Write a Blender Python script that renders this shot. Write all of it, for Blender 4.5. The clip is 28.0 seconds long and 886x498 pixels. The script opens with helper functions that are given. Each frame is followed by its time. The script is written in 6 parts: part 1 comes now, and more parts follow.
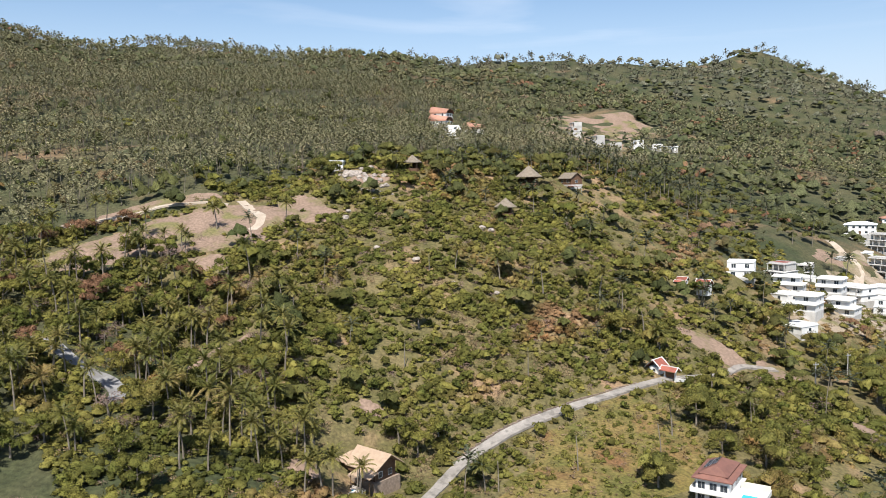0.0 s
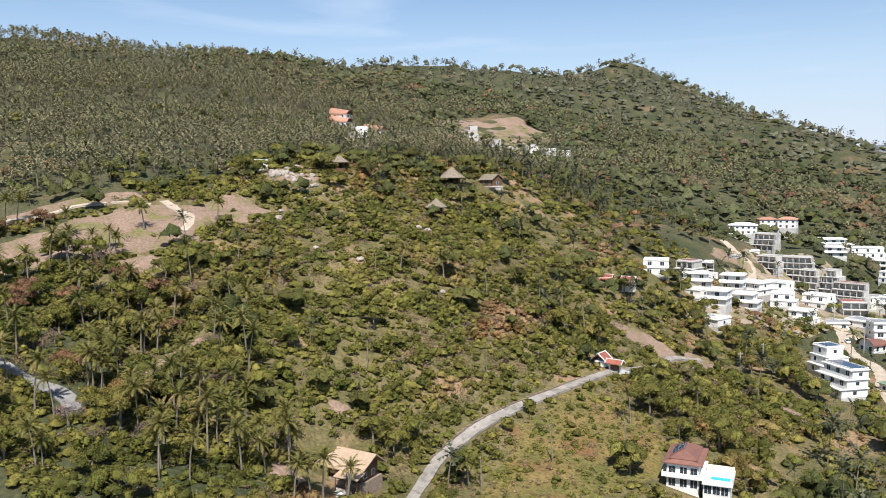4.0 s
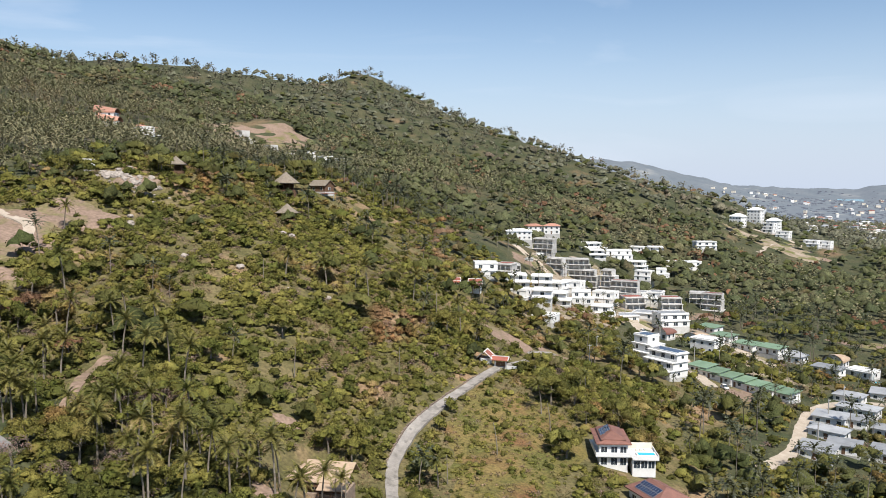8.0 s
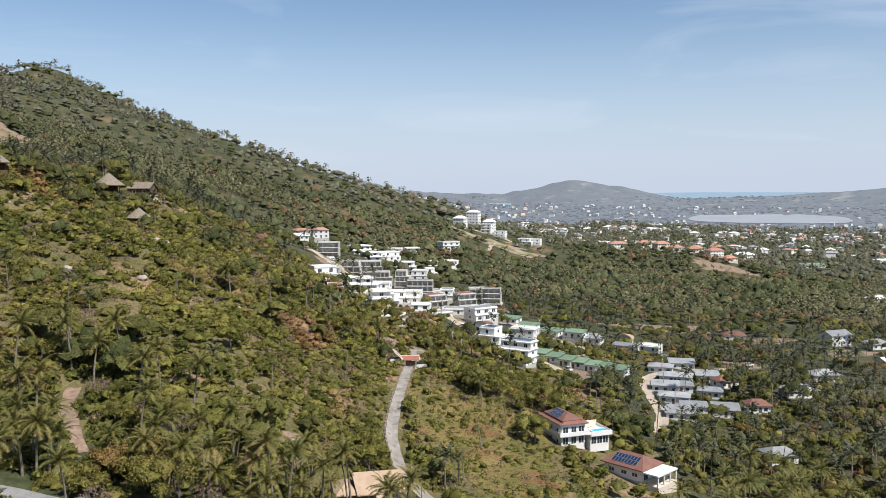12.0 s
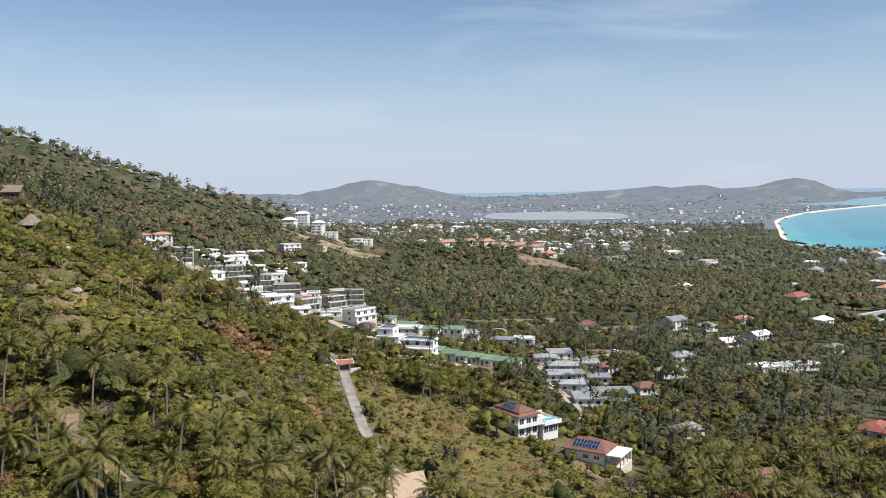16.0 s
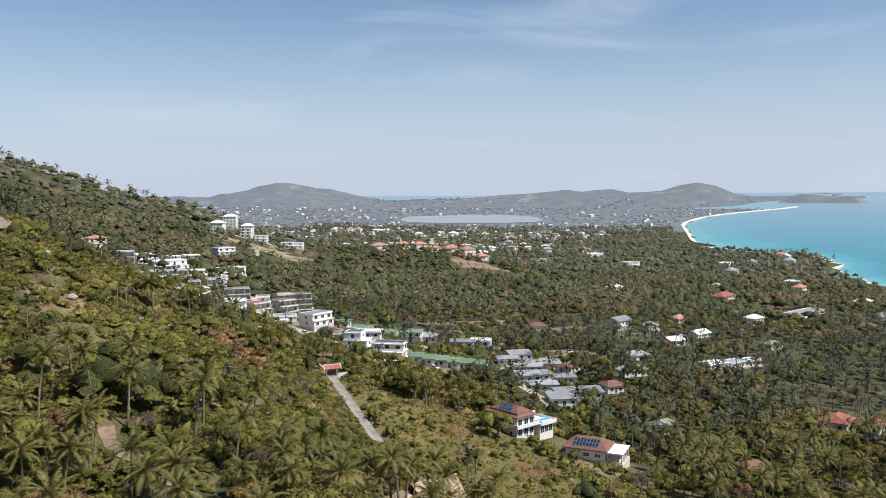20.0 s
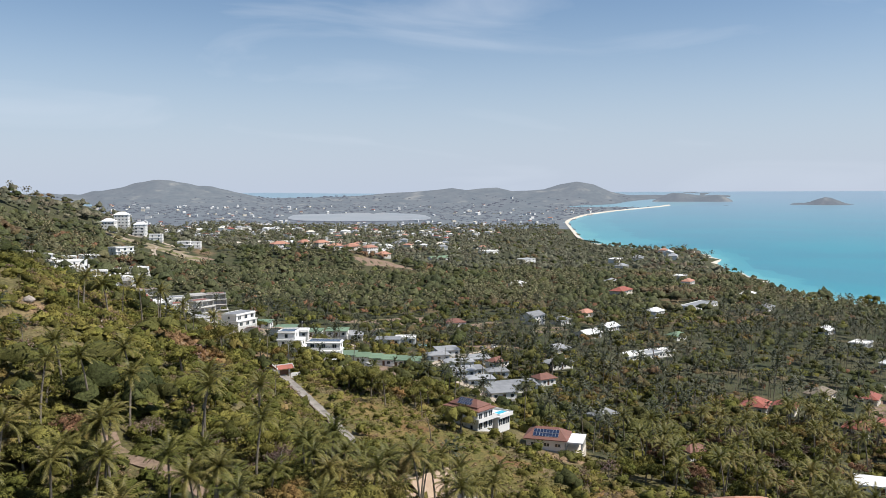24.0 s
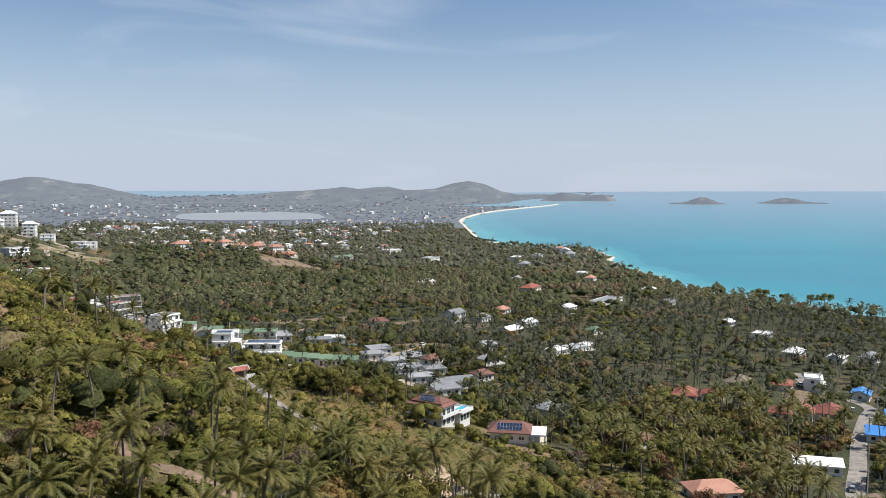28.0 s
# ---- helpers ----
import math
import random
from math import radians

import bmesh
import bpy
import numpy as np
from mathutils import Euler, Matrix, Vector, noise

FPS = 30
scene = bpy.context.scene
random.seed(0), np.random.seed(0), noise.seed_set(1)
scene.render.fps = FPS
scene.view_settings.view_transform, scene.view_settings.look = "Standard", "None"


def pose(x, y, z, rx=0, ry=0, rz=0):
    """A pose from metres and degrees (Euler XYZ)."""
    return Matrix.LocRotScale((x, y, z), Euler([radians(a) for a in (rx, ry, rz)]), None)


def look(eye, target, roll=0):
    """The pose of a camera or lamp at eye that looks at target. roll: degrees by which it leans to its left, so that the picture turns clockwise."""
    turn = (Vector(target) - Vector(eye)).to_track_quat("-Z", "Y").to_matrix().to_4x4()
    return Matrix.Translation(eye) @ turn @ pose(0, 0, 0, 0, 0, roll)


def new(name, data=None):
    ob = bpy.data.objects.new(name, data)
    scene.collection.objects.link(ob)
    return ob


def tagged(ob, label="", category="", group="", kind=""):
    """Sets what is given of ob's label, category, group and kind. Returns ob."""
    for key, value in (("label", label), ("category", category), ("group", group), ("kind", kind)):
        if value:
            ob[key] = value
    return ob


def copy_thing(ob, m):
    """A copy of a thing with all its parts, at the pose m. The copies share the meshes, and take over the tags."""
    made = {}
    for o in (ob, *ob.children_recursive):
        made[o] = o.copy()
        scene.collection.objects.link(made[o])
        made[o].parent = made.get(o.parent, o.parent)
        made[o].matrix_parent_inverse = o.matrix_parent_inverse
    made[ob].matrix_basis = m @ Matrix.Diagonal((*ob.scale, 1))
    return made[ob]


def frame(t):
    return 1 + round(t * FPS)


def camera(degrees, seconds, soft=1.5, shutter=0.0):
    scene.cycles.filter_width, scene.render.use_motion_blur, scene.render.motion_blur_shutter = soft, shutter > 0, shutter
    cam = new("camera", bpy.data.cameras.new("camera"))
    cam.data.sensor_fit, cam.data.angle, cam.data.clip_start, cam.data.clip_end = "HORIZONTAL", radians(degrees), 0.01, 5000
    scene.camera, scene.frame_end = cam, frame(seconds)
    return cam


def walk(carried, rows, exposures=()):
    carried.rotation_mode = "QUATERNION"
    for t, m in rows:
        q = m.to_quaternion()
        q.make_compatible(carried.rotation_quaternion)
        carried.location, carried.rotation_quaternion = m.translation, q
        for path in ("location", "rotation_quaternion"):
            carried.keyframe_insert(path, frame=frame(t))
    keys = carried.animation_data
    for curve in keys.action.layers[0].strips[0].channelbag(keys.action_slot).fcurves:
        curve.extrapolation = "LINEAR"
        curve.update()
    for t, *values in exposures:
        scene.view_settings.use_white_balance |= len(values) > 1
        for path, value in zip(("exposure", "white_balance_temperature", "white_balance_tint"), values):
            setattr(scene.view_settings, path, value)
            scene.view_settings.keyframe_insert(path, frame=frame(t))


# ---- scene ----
cam = camera(56.74, 28.0, soft=0.7)
# seconds, eye, heading clockwise from +y, pitch, lean, in degrees
FLIGHT = [
    (0.0, (151.46, -93.70, 65.53), -52.996, -5.012, -0.960),
    (0.5, (149.57, -96.48, 65.28), -50.825, -5.066, -0.910),
    (1.0, (147.40, -99.29, 65.33), -49.356, -5.086, -0.860),
    (1.5, (145.17, -101.85, 65.34), -48.397, -5.075, -0.741),
    (2.0, (143.11, -104.42, 65.08), -46.925, -5.052, -0.692),
    (2.5, (141.05, -106.79, 64.88), -45.872, -5.017, -0.597),
    (4.5, (132.16, -115.26, 64.25), -42.578, -4.821, -0.545),
    (5.0, (129.34, -117.83, 64.33), -41.047, -4.834, -0.393),
    (5.5, (125.52, -121.20, 64.22), -38.665, -4.836, -0.175),
    (6.0, (118.39, -126.65, 63.94), -35.217, -4.724, -0.105),
    (6.5, (111.08, -132.33, 63.78), -32.053, -4.610, 0.055),
    (7.0, (103.40, -137.64, 63.57), -29.213, -4.471, 0.146),
    (7.5, (95.92, -142.28, 63.42), -27.395, -4.293, 0.193),
    (8.0, (87.64, -147.11, 63.38), -23.068, -4.289, 0.251),
    (8.5, (79.15, -151.19, 63.31), -19.774, -4.224, 0.271),
    (9.0, (69.79, -154.64, 63.05), -17.031, -4.069, 0.244),
    (9.5, (60.55, -157.36, 62.91), -13.429, -4.105, 0.341),
    (10.0, (50.59, -159.65, 62.62), -10.586, -4.000, 0.164),
    (10.5, (41.06, -161.40, 62.28), -8.419, -3.873, 0.231),
    (11.0, (30.82, -162.77, 61.97), -5.859, -3.806, 0.105),
    (11.5, (21.22, -163.16, 61.66), -2.394, -3.804, 0.217),
    (12.0, (11.19, -162.95, 61.36), 0.358, -3.796, -0.038),
    (12.5, (1.59, -162.79, 61.13), 2.887, -3.780, -0.098),
    (13.0, (-8.58, -162.35, 61.31), 6.628, -3.821, -0.192),
    (13.5, (-17.77, -162.30, 61.86), 10.071, -3.905, -0.407),
    (15.5, (-30.90, -159.98, 62.04), 14.038, -3.860, -0.499),
    (16.0, (-34.23, -158.85, 61.98), 14.987, -3.853, -0.471),
    (16.5, (-37.30, -157.99, 62.02), 15.965, -3.862, -0.468),
    (17.0, (-40.63, -157.00, 62.21), 17.078, -3.870, -0.507),
    (17.5, (-43.55, -156.06, 62.27), 18.066, -3.856, -0.435),
    (18.0, (-46.66, -155.04, 62.22), 19.161, -3.836, -0.488),
    (18.5, (-49.48, -154.10, 62.20), 19.916, -3.803, -0.396),
    (19.0, (-52.49, -153.09, 62.10), 20.056, -3.717, -0.408),
    (19.5, (-55.28, -152.13, 62.03), 20.472, -3.674, -0.351),
    (20.0, (-58.12, -150.99, 61.98), 21.306, -3.668, -0.284),
    (20.5, (-60.75, -149.80, 61.99), 21.865, -3.674, -0.225),
    (21.0, (-63.51, -148.95, 61.97), 22.832, -3.691, -0.240),
    (21.5, (-66.17, -148.14, 62.13), 24.414, -3.776, -0.189),
    (23.5, (-76.48, -144.46, 62.07), 28.239, -3.814, -0.191),
    (24.0, (-79.13, -143.31, 61.98), 29.505, -3.830, -0.124),
    (24.5, (-81.49, -142.15, 61.92), 30.573, -3.839, -0.116),
    (25.0, (-83.93, -140.87, 61.97), 31.661, -3.862, -0.059),
    (25.5, (-86.08, -139.55, 61.81), 32.590, -3.866, -0.040),
    (26.0, (-88.48, -138.11, 61.73), 33.610, -3.869, -0.047),
    (26.5, (-90.86, -136.69, 61.67), 34.542, -3.876, -0.023),
    (27.0, (-93.43, -135.25, 61.69), 35.537, -3.868, 0.039),
    (27.5, (-95.69, -133.95, 61.69), 36.382, -3.878, 0.012),
    (28.0, (-98.06, -132.68, 61.75), 37.296, -3.899, 0.063),
]


def aimed(eye, heading, pitch, lean):
    h, p = radians(heading), radians(pitch)
    ahead = Vector((math.sin(h) * math.cos(p), math.cos(h) * math.cos(p), math.sin(p)))
    return look(eye, Vector(eye) + 100 * ahead, lean)


PATH = [(t, aimed(eye, h, p, r)) for t, eye, h, p, r in FLIGHT]
# the picture darkens a little as bright sea and sky come in
walk(cam, PATH, [(0.0, 0.76), (5.0, 0.70), (9.0, 0.58), (13.0, 0.50), (17.0, 0.45), (22.0, 0.40), (28.0, 0.36)])

# ---- sky and sun ----
SUN_AZ, SUN_EL = 134.0, 55.0      # clockwise from +y, above the horizon
world = bpy.data.worlds.new("sky")
scene.world = world
world.use_nodes = True
wn, wl = world.node_tree.nodes, world.node_tree.links
wn.clear()
w_out = wn.new("ShaderNodeOutputWorld")
w_bg = wn.new("ShaderNodeBackground")
w_sky = wn.new("ShaderNodeTexSky")
w_sky.sky_type, w_sky.sun_disc = "NISHITA", False
w_sky.sun_elevation, w_sky.sun_rotation = radians(SUN_EL), radians(SUN_AZ)
w_sky.air_density, w_sky.dust_density, w_sky.ozone_density, w_sky.altitude = 1.0, 0.4, 3.0, 60
w_bg.inputs["Strength"].default_value = 0.085
w_co = wn.new("ShaderNodeTexCoord")
w_map = wn.new("ShaderNodeMapping")
w_map.inputs["Scale"].default_value = (1.6, 1.6, 9.0)
w_cl = wn.new("ShaderNodeTexNoise")
w_cl.inputs["Scale"].default_value, w_cl.inputs["Detail"].default_value = 1.7, 7.0
w_cl.inputs["Distortion"].default_value = 0.9
w_rmp = wn.new("ShaderNodeMapRange")
w_rmp.inputs["From Min"].default_value, w_rmp.inputs["From Max"].default_value = 0.53, 0.8
w_rmp.inputs["To Max"].default_value = 0.36
w_mix = wn.new("ShaderNodeMix")
w_mix.data_type = "RGBA"
w_mix.inputs["B"].default_value = (6.5, 7.1, 8.1, 1)
wl.new(w_co.outputs["Generated"], w_map.inputs["Vector"])
wl.new(w_map.outputs["Vector"], w_cl.inputs["Vector"])
wl.new(w_cl.outputs["Fac"], w_rmp.inputs["Value"])
wl.new(w_rmp.outputs["Result"], w_mix.inputs["Factor"])
# pale haze towards the horizon
w_sep = wn.new("ShaderNodeSeparateXYZ")
w_low = wn.new("ShaderNodeMapRange")
w_low.interpolation_type = "SMOOTHSTEP"
w_low.inputs["From Min"].default_value, w_low.inputs["From Max"].default_value = -0.02, 0.24
w_low.inputs["To Min"].default_value, w_low.inputs["To Max"].default_value = 0.95, 0.0
w_haze = wn.new("ShaderNodeMix")
w_haze.data_type = "RGBA"
w_haze.inputs["B"].default_value = (4.75, 5.45, 6.75, 1)
wl.new(w_co.outputs["Generated"], w_sep.inputs["Vector"])
wl.new(w_sep.outputs["Z"], w_low.inputs["Value"])
wl.new(w_low.outputs["Result"], w_haze.inputs["Factor"])
wl.new(w_sky.outputs["Color"], w_haze.inputs["A"])
wl.new(w_haze.outputs["Result"], w_mix.inputs["A"])
wl.new(w_mix.outputs["Result"], w_bg.inputs["Color"])
wl.new(w_bg.outputs["Background"], w_out.inputs["Surface"])

sun_data = bpy.data.lights.new("sun", "SUN")
sun_data.energy, sun_data.angle, sun_data.color = 4.5, radians(0.53), (1.0, 0.955, 0.89)
sun = new("sun", sun_data)
_az, _el = radians(SUN_AZ), radians(SUN_EL)
_to = Vector((math.sin(_az) * math.cos(_el), math.cos(_az) * math.cos(_el), math.sin(_el)))
sun.matrix_world = look(_to * 900, (0, 0, 0))

# ---- materials ----
def material(name, a, b, scale=1.0, rough=0.8, metal=0.0, fine=0.25, fine_scale=None, bump=0.0, bump_scale=None,
             third=None, third_at=0.62, third_scale=0.25, island=0.0, through_light=0.0, per_object=0.0, spec=0.3, detail=6.0):
    """A surface of two base colours in patches (scale: patches per metre), a third in places, with finer grain and relief."""
    m = bpy.data.materials.new(name)
    m.use_nodes = True
    n, l = m.node_tree.nodes, m.node_tree.links
    n.clear()
    out = n.new("ShaderNodeOutputMaterial")
    p = n.new("ShaderNodeBsdfPrincipled")
    geo = n.new("ShaderNodeNewGeometry")

    def noise_of(s, det=detail):
        t = n.new("ShaderNodeTexNoise")
        t.inputs["Scale"].default_value, t.inputs["Detail"].default_value = s, det
        l.new(geo.outputs["Position"], t.inputs["Vector"])
        return t.outputs["Fac"]

    def ranged(v, lo, hi, to_lo=0.0, to_hi=1.0):
        r = n.new("ShaderNodeMapRange")
        r.inputs["From Min"].default_value, r.inputs["From Max"].default_value = lo, hi
        r.inputs["To Min"].default_value, r.inputs["To Max"].default_value = to_lo, to_hi
        l.new(v, r.inputs["Value"])
        return r.outputs["Result"]

    def mixed(f, x, y, how="MIX"):
        k = n.new("ShaderNodeMix")
        k.data_type, k.blend_type = "RGBA", how
        for name_, v in (("Factor", f), ("A", x), ("B", y)):
            if isinstance(v, bpy.types.NodeSocket):
                l.new(v, k.inputs[name_])
            elif name_ == "Factor":
                k.inputs[name_].default_value = v
            else:
                k.inputs[name_].default_value = (*v, 1)
        return k.outputs["Result"]

    col = mixed(ranged(noise_of(scale), 0.36, 0.64), a, b)
    if third:
        col = mixed(ranged(noise_of(third_scale, 4.0), third_at - 0.05, third_at + 0.08), col, third)
    g = ranged(noise_of(fine_scale or scale * 9), 0.25, 0.75, 1 - fine, 1 + fine)
    if island:
        v = ranged(geo.outputs["Random Per Island"], 0, 1, 1 - island, 1 + island)
        k = n.new("ShaderNodeMath")
        k.operation = "MULTIPLY"
        l.new(g, k.inputs[0]), l.new(v, k.inputs[1])
        g = k.outputs[0]
    if per_object:
        info = n.new("ShaderNodeObjectInfo")
        v = ranged(info.outputs["Random"], 0, 1, 1 - per_object, 1 + per_object)
        k = n.new("ShaderNodeMath")
        k.operation = "MULTIPLY"
        l.new(g, k.inputs[0]), l.new(v, k.inputs[1])
        g = k.outputs[0]
    c = n.new("ShaderNodeCombineColor")
    for i in range(3):
        l.new(g, c.inputs[i])
    col = mixed(1.0, col, c.outputs["Color"], "MULTIPLY")
    l.new(col, p.inputs["Base Color"])
    p.inputs["Roughness"].default_value, p.inputs["Metallic"].default_value = rough, metal
    p.inputs["Specular IOR Level"].default_value = spec
    if bump:
        bn = n.new("ShaderNodeBump")
        bn.inputs["Strength"].default_value, bn.inputs["Distance"].default_value = 1.0, bump
        l.new(noise_of(bump_scale or scale * 6), bn.inputs["Height"])
        l.new(bn.outputs["Normal"], p.inputs["Normal"])
    surface = p.outputs["BSDF"]
    if through_light:
        tr = n.new("ShaderNodeBsdfTranslucent")
        l.new(col, tr.inputs["Color"])
        ms = n.new("ShaderNodeMixShader")
        ms.inputs["Fac"].default_value = through_light
        l.new(surface, ms.inputs[1]), l.new(tr.outputs["BSDF"], ms.inputs[2])
        surface = ms.outputs["Shader"]
    l.new(surface, out.inputs["Surface"])
    return m


def leaf(name, a, b, third=None, at=0.6, ts=0.03, island=0.35, scale=0.12, grain=4.5, relief=0.13, gloss=0.12, rough=0.75, dust=1.15):
    # a little warmer and greyer than pure leaf green: dust of the dry season; grain: leaf sprays per metre
    a, b, third = [(c[0] * dust, c[1], c[2] * 1.1) if c else None for c in (a, b, third)]
    return material(name, a, b, scale=scale, rough=rough, fine=0.6, fine_scale=grain, bump=relief, bump_scale=grain * 0.9, third=third, third_at=at, third_scale=ts,
                    island=island, through_light=0.2, spec=gloss, detail=3.0)


M_GROUND = material("dry_grass_and_soil", (0.09, 0.082, 0.03), (0.15, 0.12, 0.055), scale=0.13, rough=0.95, fine=0.45, fine_scale=1.1, bump=0.5, bump_scale=1.3,
                    third=(0.25, 0.165, 0.095), third_at=0.60, third_scale=0.06)
# soil and undergrowth, darkened so that gaps between crowns read as shadow
M_FLOOR = material("shaded_woodland_floor", (0.04, 0.048, 0.02), (0.075, 0.07, 0.034), scale=0.05, rough=0.95, fine=0.45, fine_scale=0.8, bump=0.5, bump_scale=0.9,
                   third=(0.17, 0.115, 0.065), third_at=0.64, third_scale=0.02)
M_FIELD = material("dry_field_grass", (0.185, 0.133, 0.0473), (0.103, 0.0989, 0.0258), scale=0.10, rough=0.95, fine=0.5, fine_scale=1.4, bump=0.4, bump_scale=1.8,
                   third=(0.17, 0.085, 0.04), third_at=0.58, third_scale=0.06)
M_EARTH = material("bare_earth", (0.235, 0.165, 0.122), (0.18, 0.125, 0.09), scale=0.10, rough=0.95, fine=0.35, fine_scale=1.1, bump=0.12, bump_scale=2.0,
                   third=(0.15, 0.135, 0.055), third_at=0.56, third_scale=0.10)
M_SITE = material("site_earth", (0.31, 0.25, 0.19), (0.21, 0.165, 0.105), scale=0.08, rough=0.95, fine=0.25, fine_scale=1.1, bump=0.15, bump_scale=1.5,
                  third=(0.12, 0.12, 0.04), third_at=0.55, third_scale=0.09)
M_SAND = material("beach_sand", (0.58, 0.53, 0.45), (0.50, 0.45, 0.37), scale=0.02, rough=0.95, fine=0.08)
M_CONCRETE = material("road_concrete", (0.30, 0.272, 0.24), (0.23, 0.208, 0.185), scale=0.35, rough=0.9, fine=0.16, fine_scale=3.0, bump=0.02, bump_scale=8.0,
                      third=(0.17, 0.155, 0.135), third_at=0.58, third_scale=0.5)
M_DIRT_ROAD = material("dirt_road", (0.42, 0.355, 0.285), (0.34, 0.28, 0.215), scale=0.3, rough=0.95, fine=0.15, fine_scale=3.0, bump=0.05)
M_ASPHALT = material("worn_asphalt", (0.24, 0.235, 0.23), (0.17, 0.165, 0.16), scale=0.3, rough=0.9, fine=0.15, fine_scale=3.0)
M_ROCK = material("pale_granite", (0.38, 0.33, 0.285), (0.24, 0.205, 0.175), scale=0.7, rough=0.9, fine=0.25, bump=0.15)
M_PALM = leaf("palm_fronds", (0.07, 0.094, 0.02), (0.135, 0.146, 0.038), (0.18, 0.16, 0.06), at=0.68, ts=0.06, gloss=0.22, rough=0.5, relief=0.02, island=0.3, dust=1.27)
M_PALM_FAR = leaf("palm_fronds_distant", (0.037, 0.051, 0.021), (0.065, 0.075, 0.031), (0.09, 0.084, 0.04), at=0.66, ts=0.02, gloss=0.45, rough=0.5, grain=2.4, relief=0.25)
M_TREE = leaf("broad_leaves", (0.06, 0.085, 0.017), (0.12, 0.138, 0.03), (0.18, 0.125, 0.05), at=0.62, ts=0.035, dust=1.27, island=0.5)
M_TREE_DARK = leaf("dark_leaves", (0.052, 0.07, 0.018), (0.085, 0.102, 0.028), (0.09, 0.09, 0.026), at=0.65, ts=0.05, dust=1.27, island=0.5)
M_TREE_FAR = leaf("broad_leaves_distant", (0.042, 0.058, 0.018), (0.08, 0.094, 0.03), (0.14, 0.10, 0.055), at=0.63, ts=0.012, scale=0.03, grain=2.4, relief=0.25)
M_SHRUB = leaf("shrub_leaves", (0.062, 0.084, 0.018), (0.135, 0.15, 0.035), (0.17, 0.13, 0.06), at=0.6, ts=0.03, scale=0.07, dust=1.27, island=0.5)
M_SHRUB_DRY = leaf("dry_shrub_leaves", (0.185, 0.155, 0.075), (0.215, 0.17, 0.098), (0.125, 0.125, 0.045), at=0.52, ts=0.08)
# far woods: leaf greens paled and greyed to imitate aerial haze
M_WOOD_HAZY = leaf("hazy_woods", (0.085, 0.102, 0.062), (0.13, 0.145, 0.088), (0.13, 0.115, 0.075), at=0.63, ts=0.008, scale=0.015, grain=0.9, relief=0.6)
M_PALMS_HAZY = leaf("hazy_palms", (0.1, 0.115, 0.07), (0.15, 0.155, 0.098), (0.15, 0.135, 0.09), at=0.63, ts=0.01, scale=0.02, grain=0.9, relief=0.6)
M_TWIG = leaf("bare_twigs", (0.23, 0.18, 0.14), (0.17, 0.135, 0.10), island=0.3)
M_MANGO = leaf("olive_leaves", (0.075, 0.0975, 0.0225), (0.131, 0.147, 0.035), (0.12, 0.105, 0.035), at=0.62, ts=0.06, dust=1.27, island=0.5)
# hillside palms, their green partly greyed for haze
M_PALM_MID = leaf("palm_fronds_slight_haze", (0.115, 0.13, 0.064), (0.178, 0.184, 0.094), (0.18, 0.165, 0.09), at=0.63, ts=0.015, grain=1.6, relief=0.35)
M_TREE_DRY = leaf("brown_dry_leaves", (0.13, 0.085, 0.045), (0.17, 0.105, 0.055), (0.10, 0.10, 0.035), at=0.6, ts=0.08)
# woods at middle range, a little haze mixed into the leaf colour
M_WOOD_MID = leaf("slightly_hazy_woods", (0.052, 0.07, 0.03), (0.094, 0.11, 0.047), (0.125, 0.105, 0.058), at=0.63, ts=0.012, scale=0.02, grain=1.3, relief=0.45)
M_BARK = material("grey_bark", (0.22, 0.19, 0.15), (0.15, 0.125, 0.095), scale=1.2, rough=0.9, fine=0.25)
M_WHITE = material("white_render", (0.72, 0.71, 0.69), (0.66, 0.65, 0.62), scale=0.3, rough=0.7, fine=0.05, third=(0.62, 0.60, 0.56), third_at=0.68, third_scale=0.4, per_object=0.06)
M_CREAM = material("cream_render", (0.70, 0.64, 0.54), (0.62, 0.56, 0.46), scale=0.3, rough=0.75, fine=0.06, per_object=0.08)
M_RAW = material("raw_concrete", (0.50, 0.485, 0.46), (0.40, 0.385, 0.36), scale=0.4, rough=0.9, fine=0.12, per_object=0.15)
M_BROWN_ROOF = material("brown_roof_tiles", (0.21, 0.10, 0.075), (0.165, 0.08, 0.062), scale=0.6, rough=0.6, fine=0.14, fine_scale=5.0, per_object=0.08)
M_RED_ROOF = material("red_roof_tiles", (0.29, 0.095, 0.065), (0.225, 0.075, 0.055), scale=0.5, rough=0.6, fine=0.15, fine_scale=5.0, per_object=0.2)
M_ORANGE_ROOF = material("orange_roof_tiles", (0.42, 0.215, 0.15), (0.35, 0.18, 0.125), scale=0.5, rough=0.65, fine=0.15, fine_scale=5.0, per_object=0.15)
M_GREY_ROOF = material("grey_roof_sheet", (0.30, 0.305, 0.31), (0.235, 0.24, 0.245), scale=0.4, rough=0.5, fine=0.08, per_object=0.2)
M_WHITE_ROOF = material("white_metal_roof", (0.80, 0.80, 0.79), (0.72, 0.72, 0.71), scale=0.3, rough=0.4, fine=0.05, per_object=0.08)
M_GREEN_ROOF = material("green_roof_sheet", (0.135, 0.20, 0.125), (0.165, 0.235, 0.155), scale=0.3, rough=0.55, fine=0.1, per_object=0.12)
M_BLUE_ROOF = material("blue_metal_roof", (0.06, 0.24, 0.62), (0.08, 0.28, 0.66), scale=0.3, rough=0.4, fine=0.08)
M_THATCH = material("thatch", (0.235, 0.195, 0.15), (0.17, 0.14, 0.105), scale=1.2, rough=0.95, fine=0.25, bump=0.06, bump_scale=6.0)
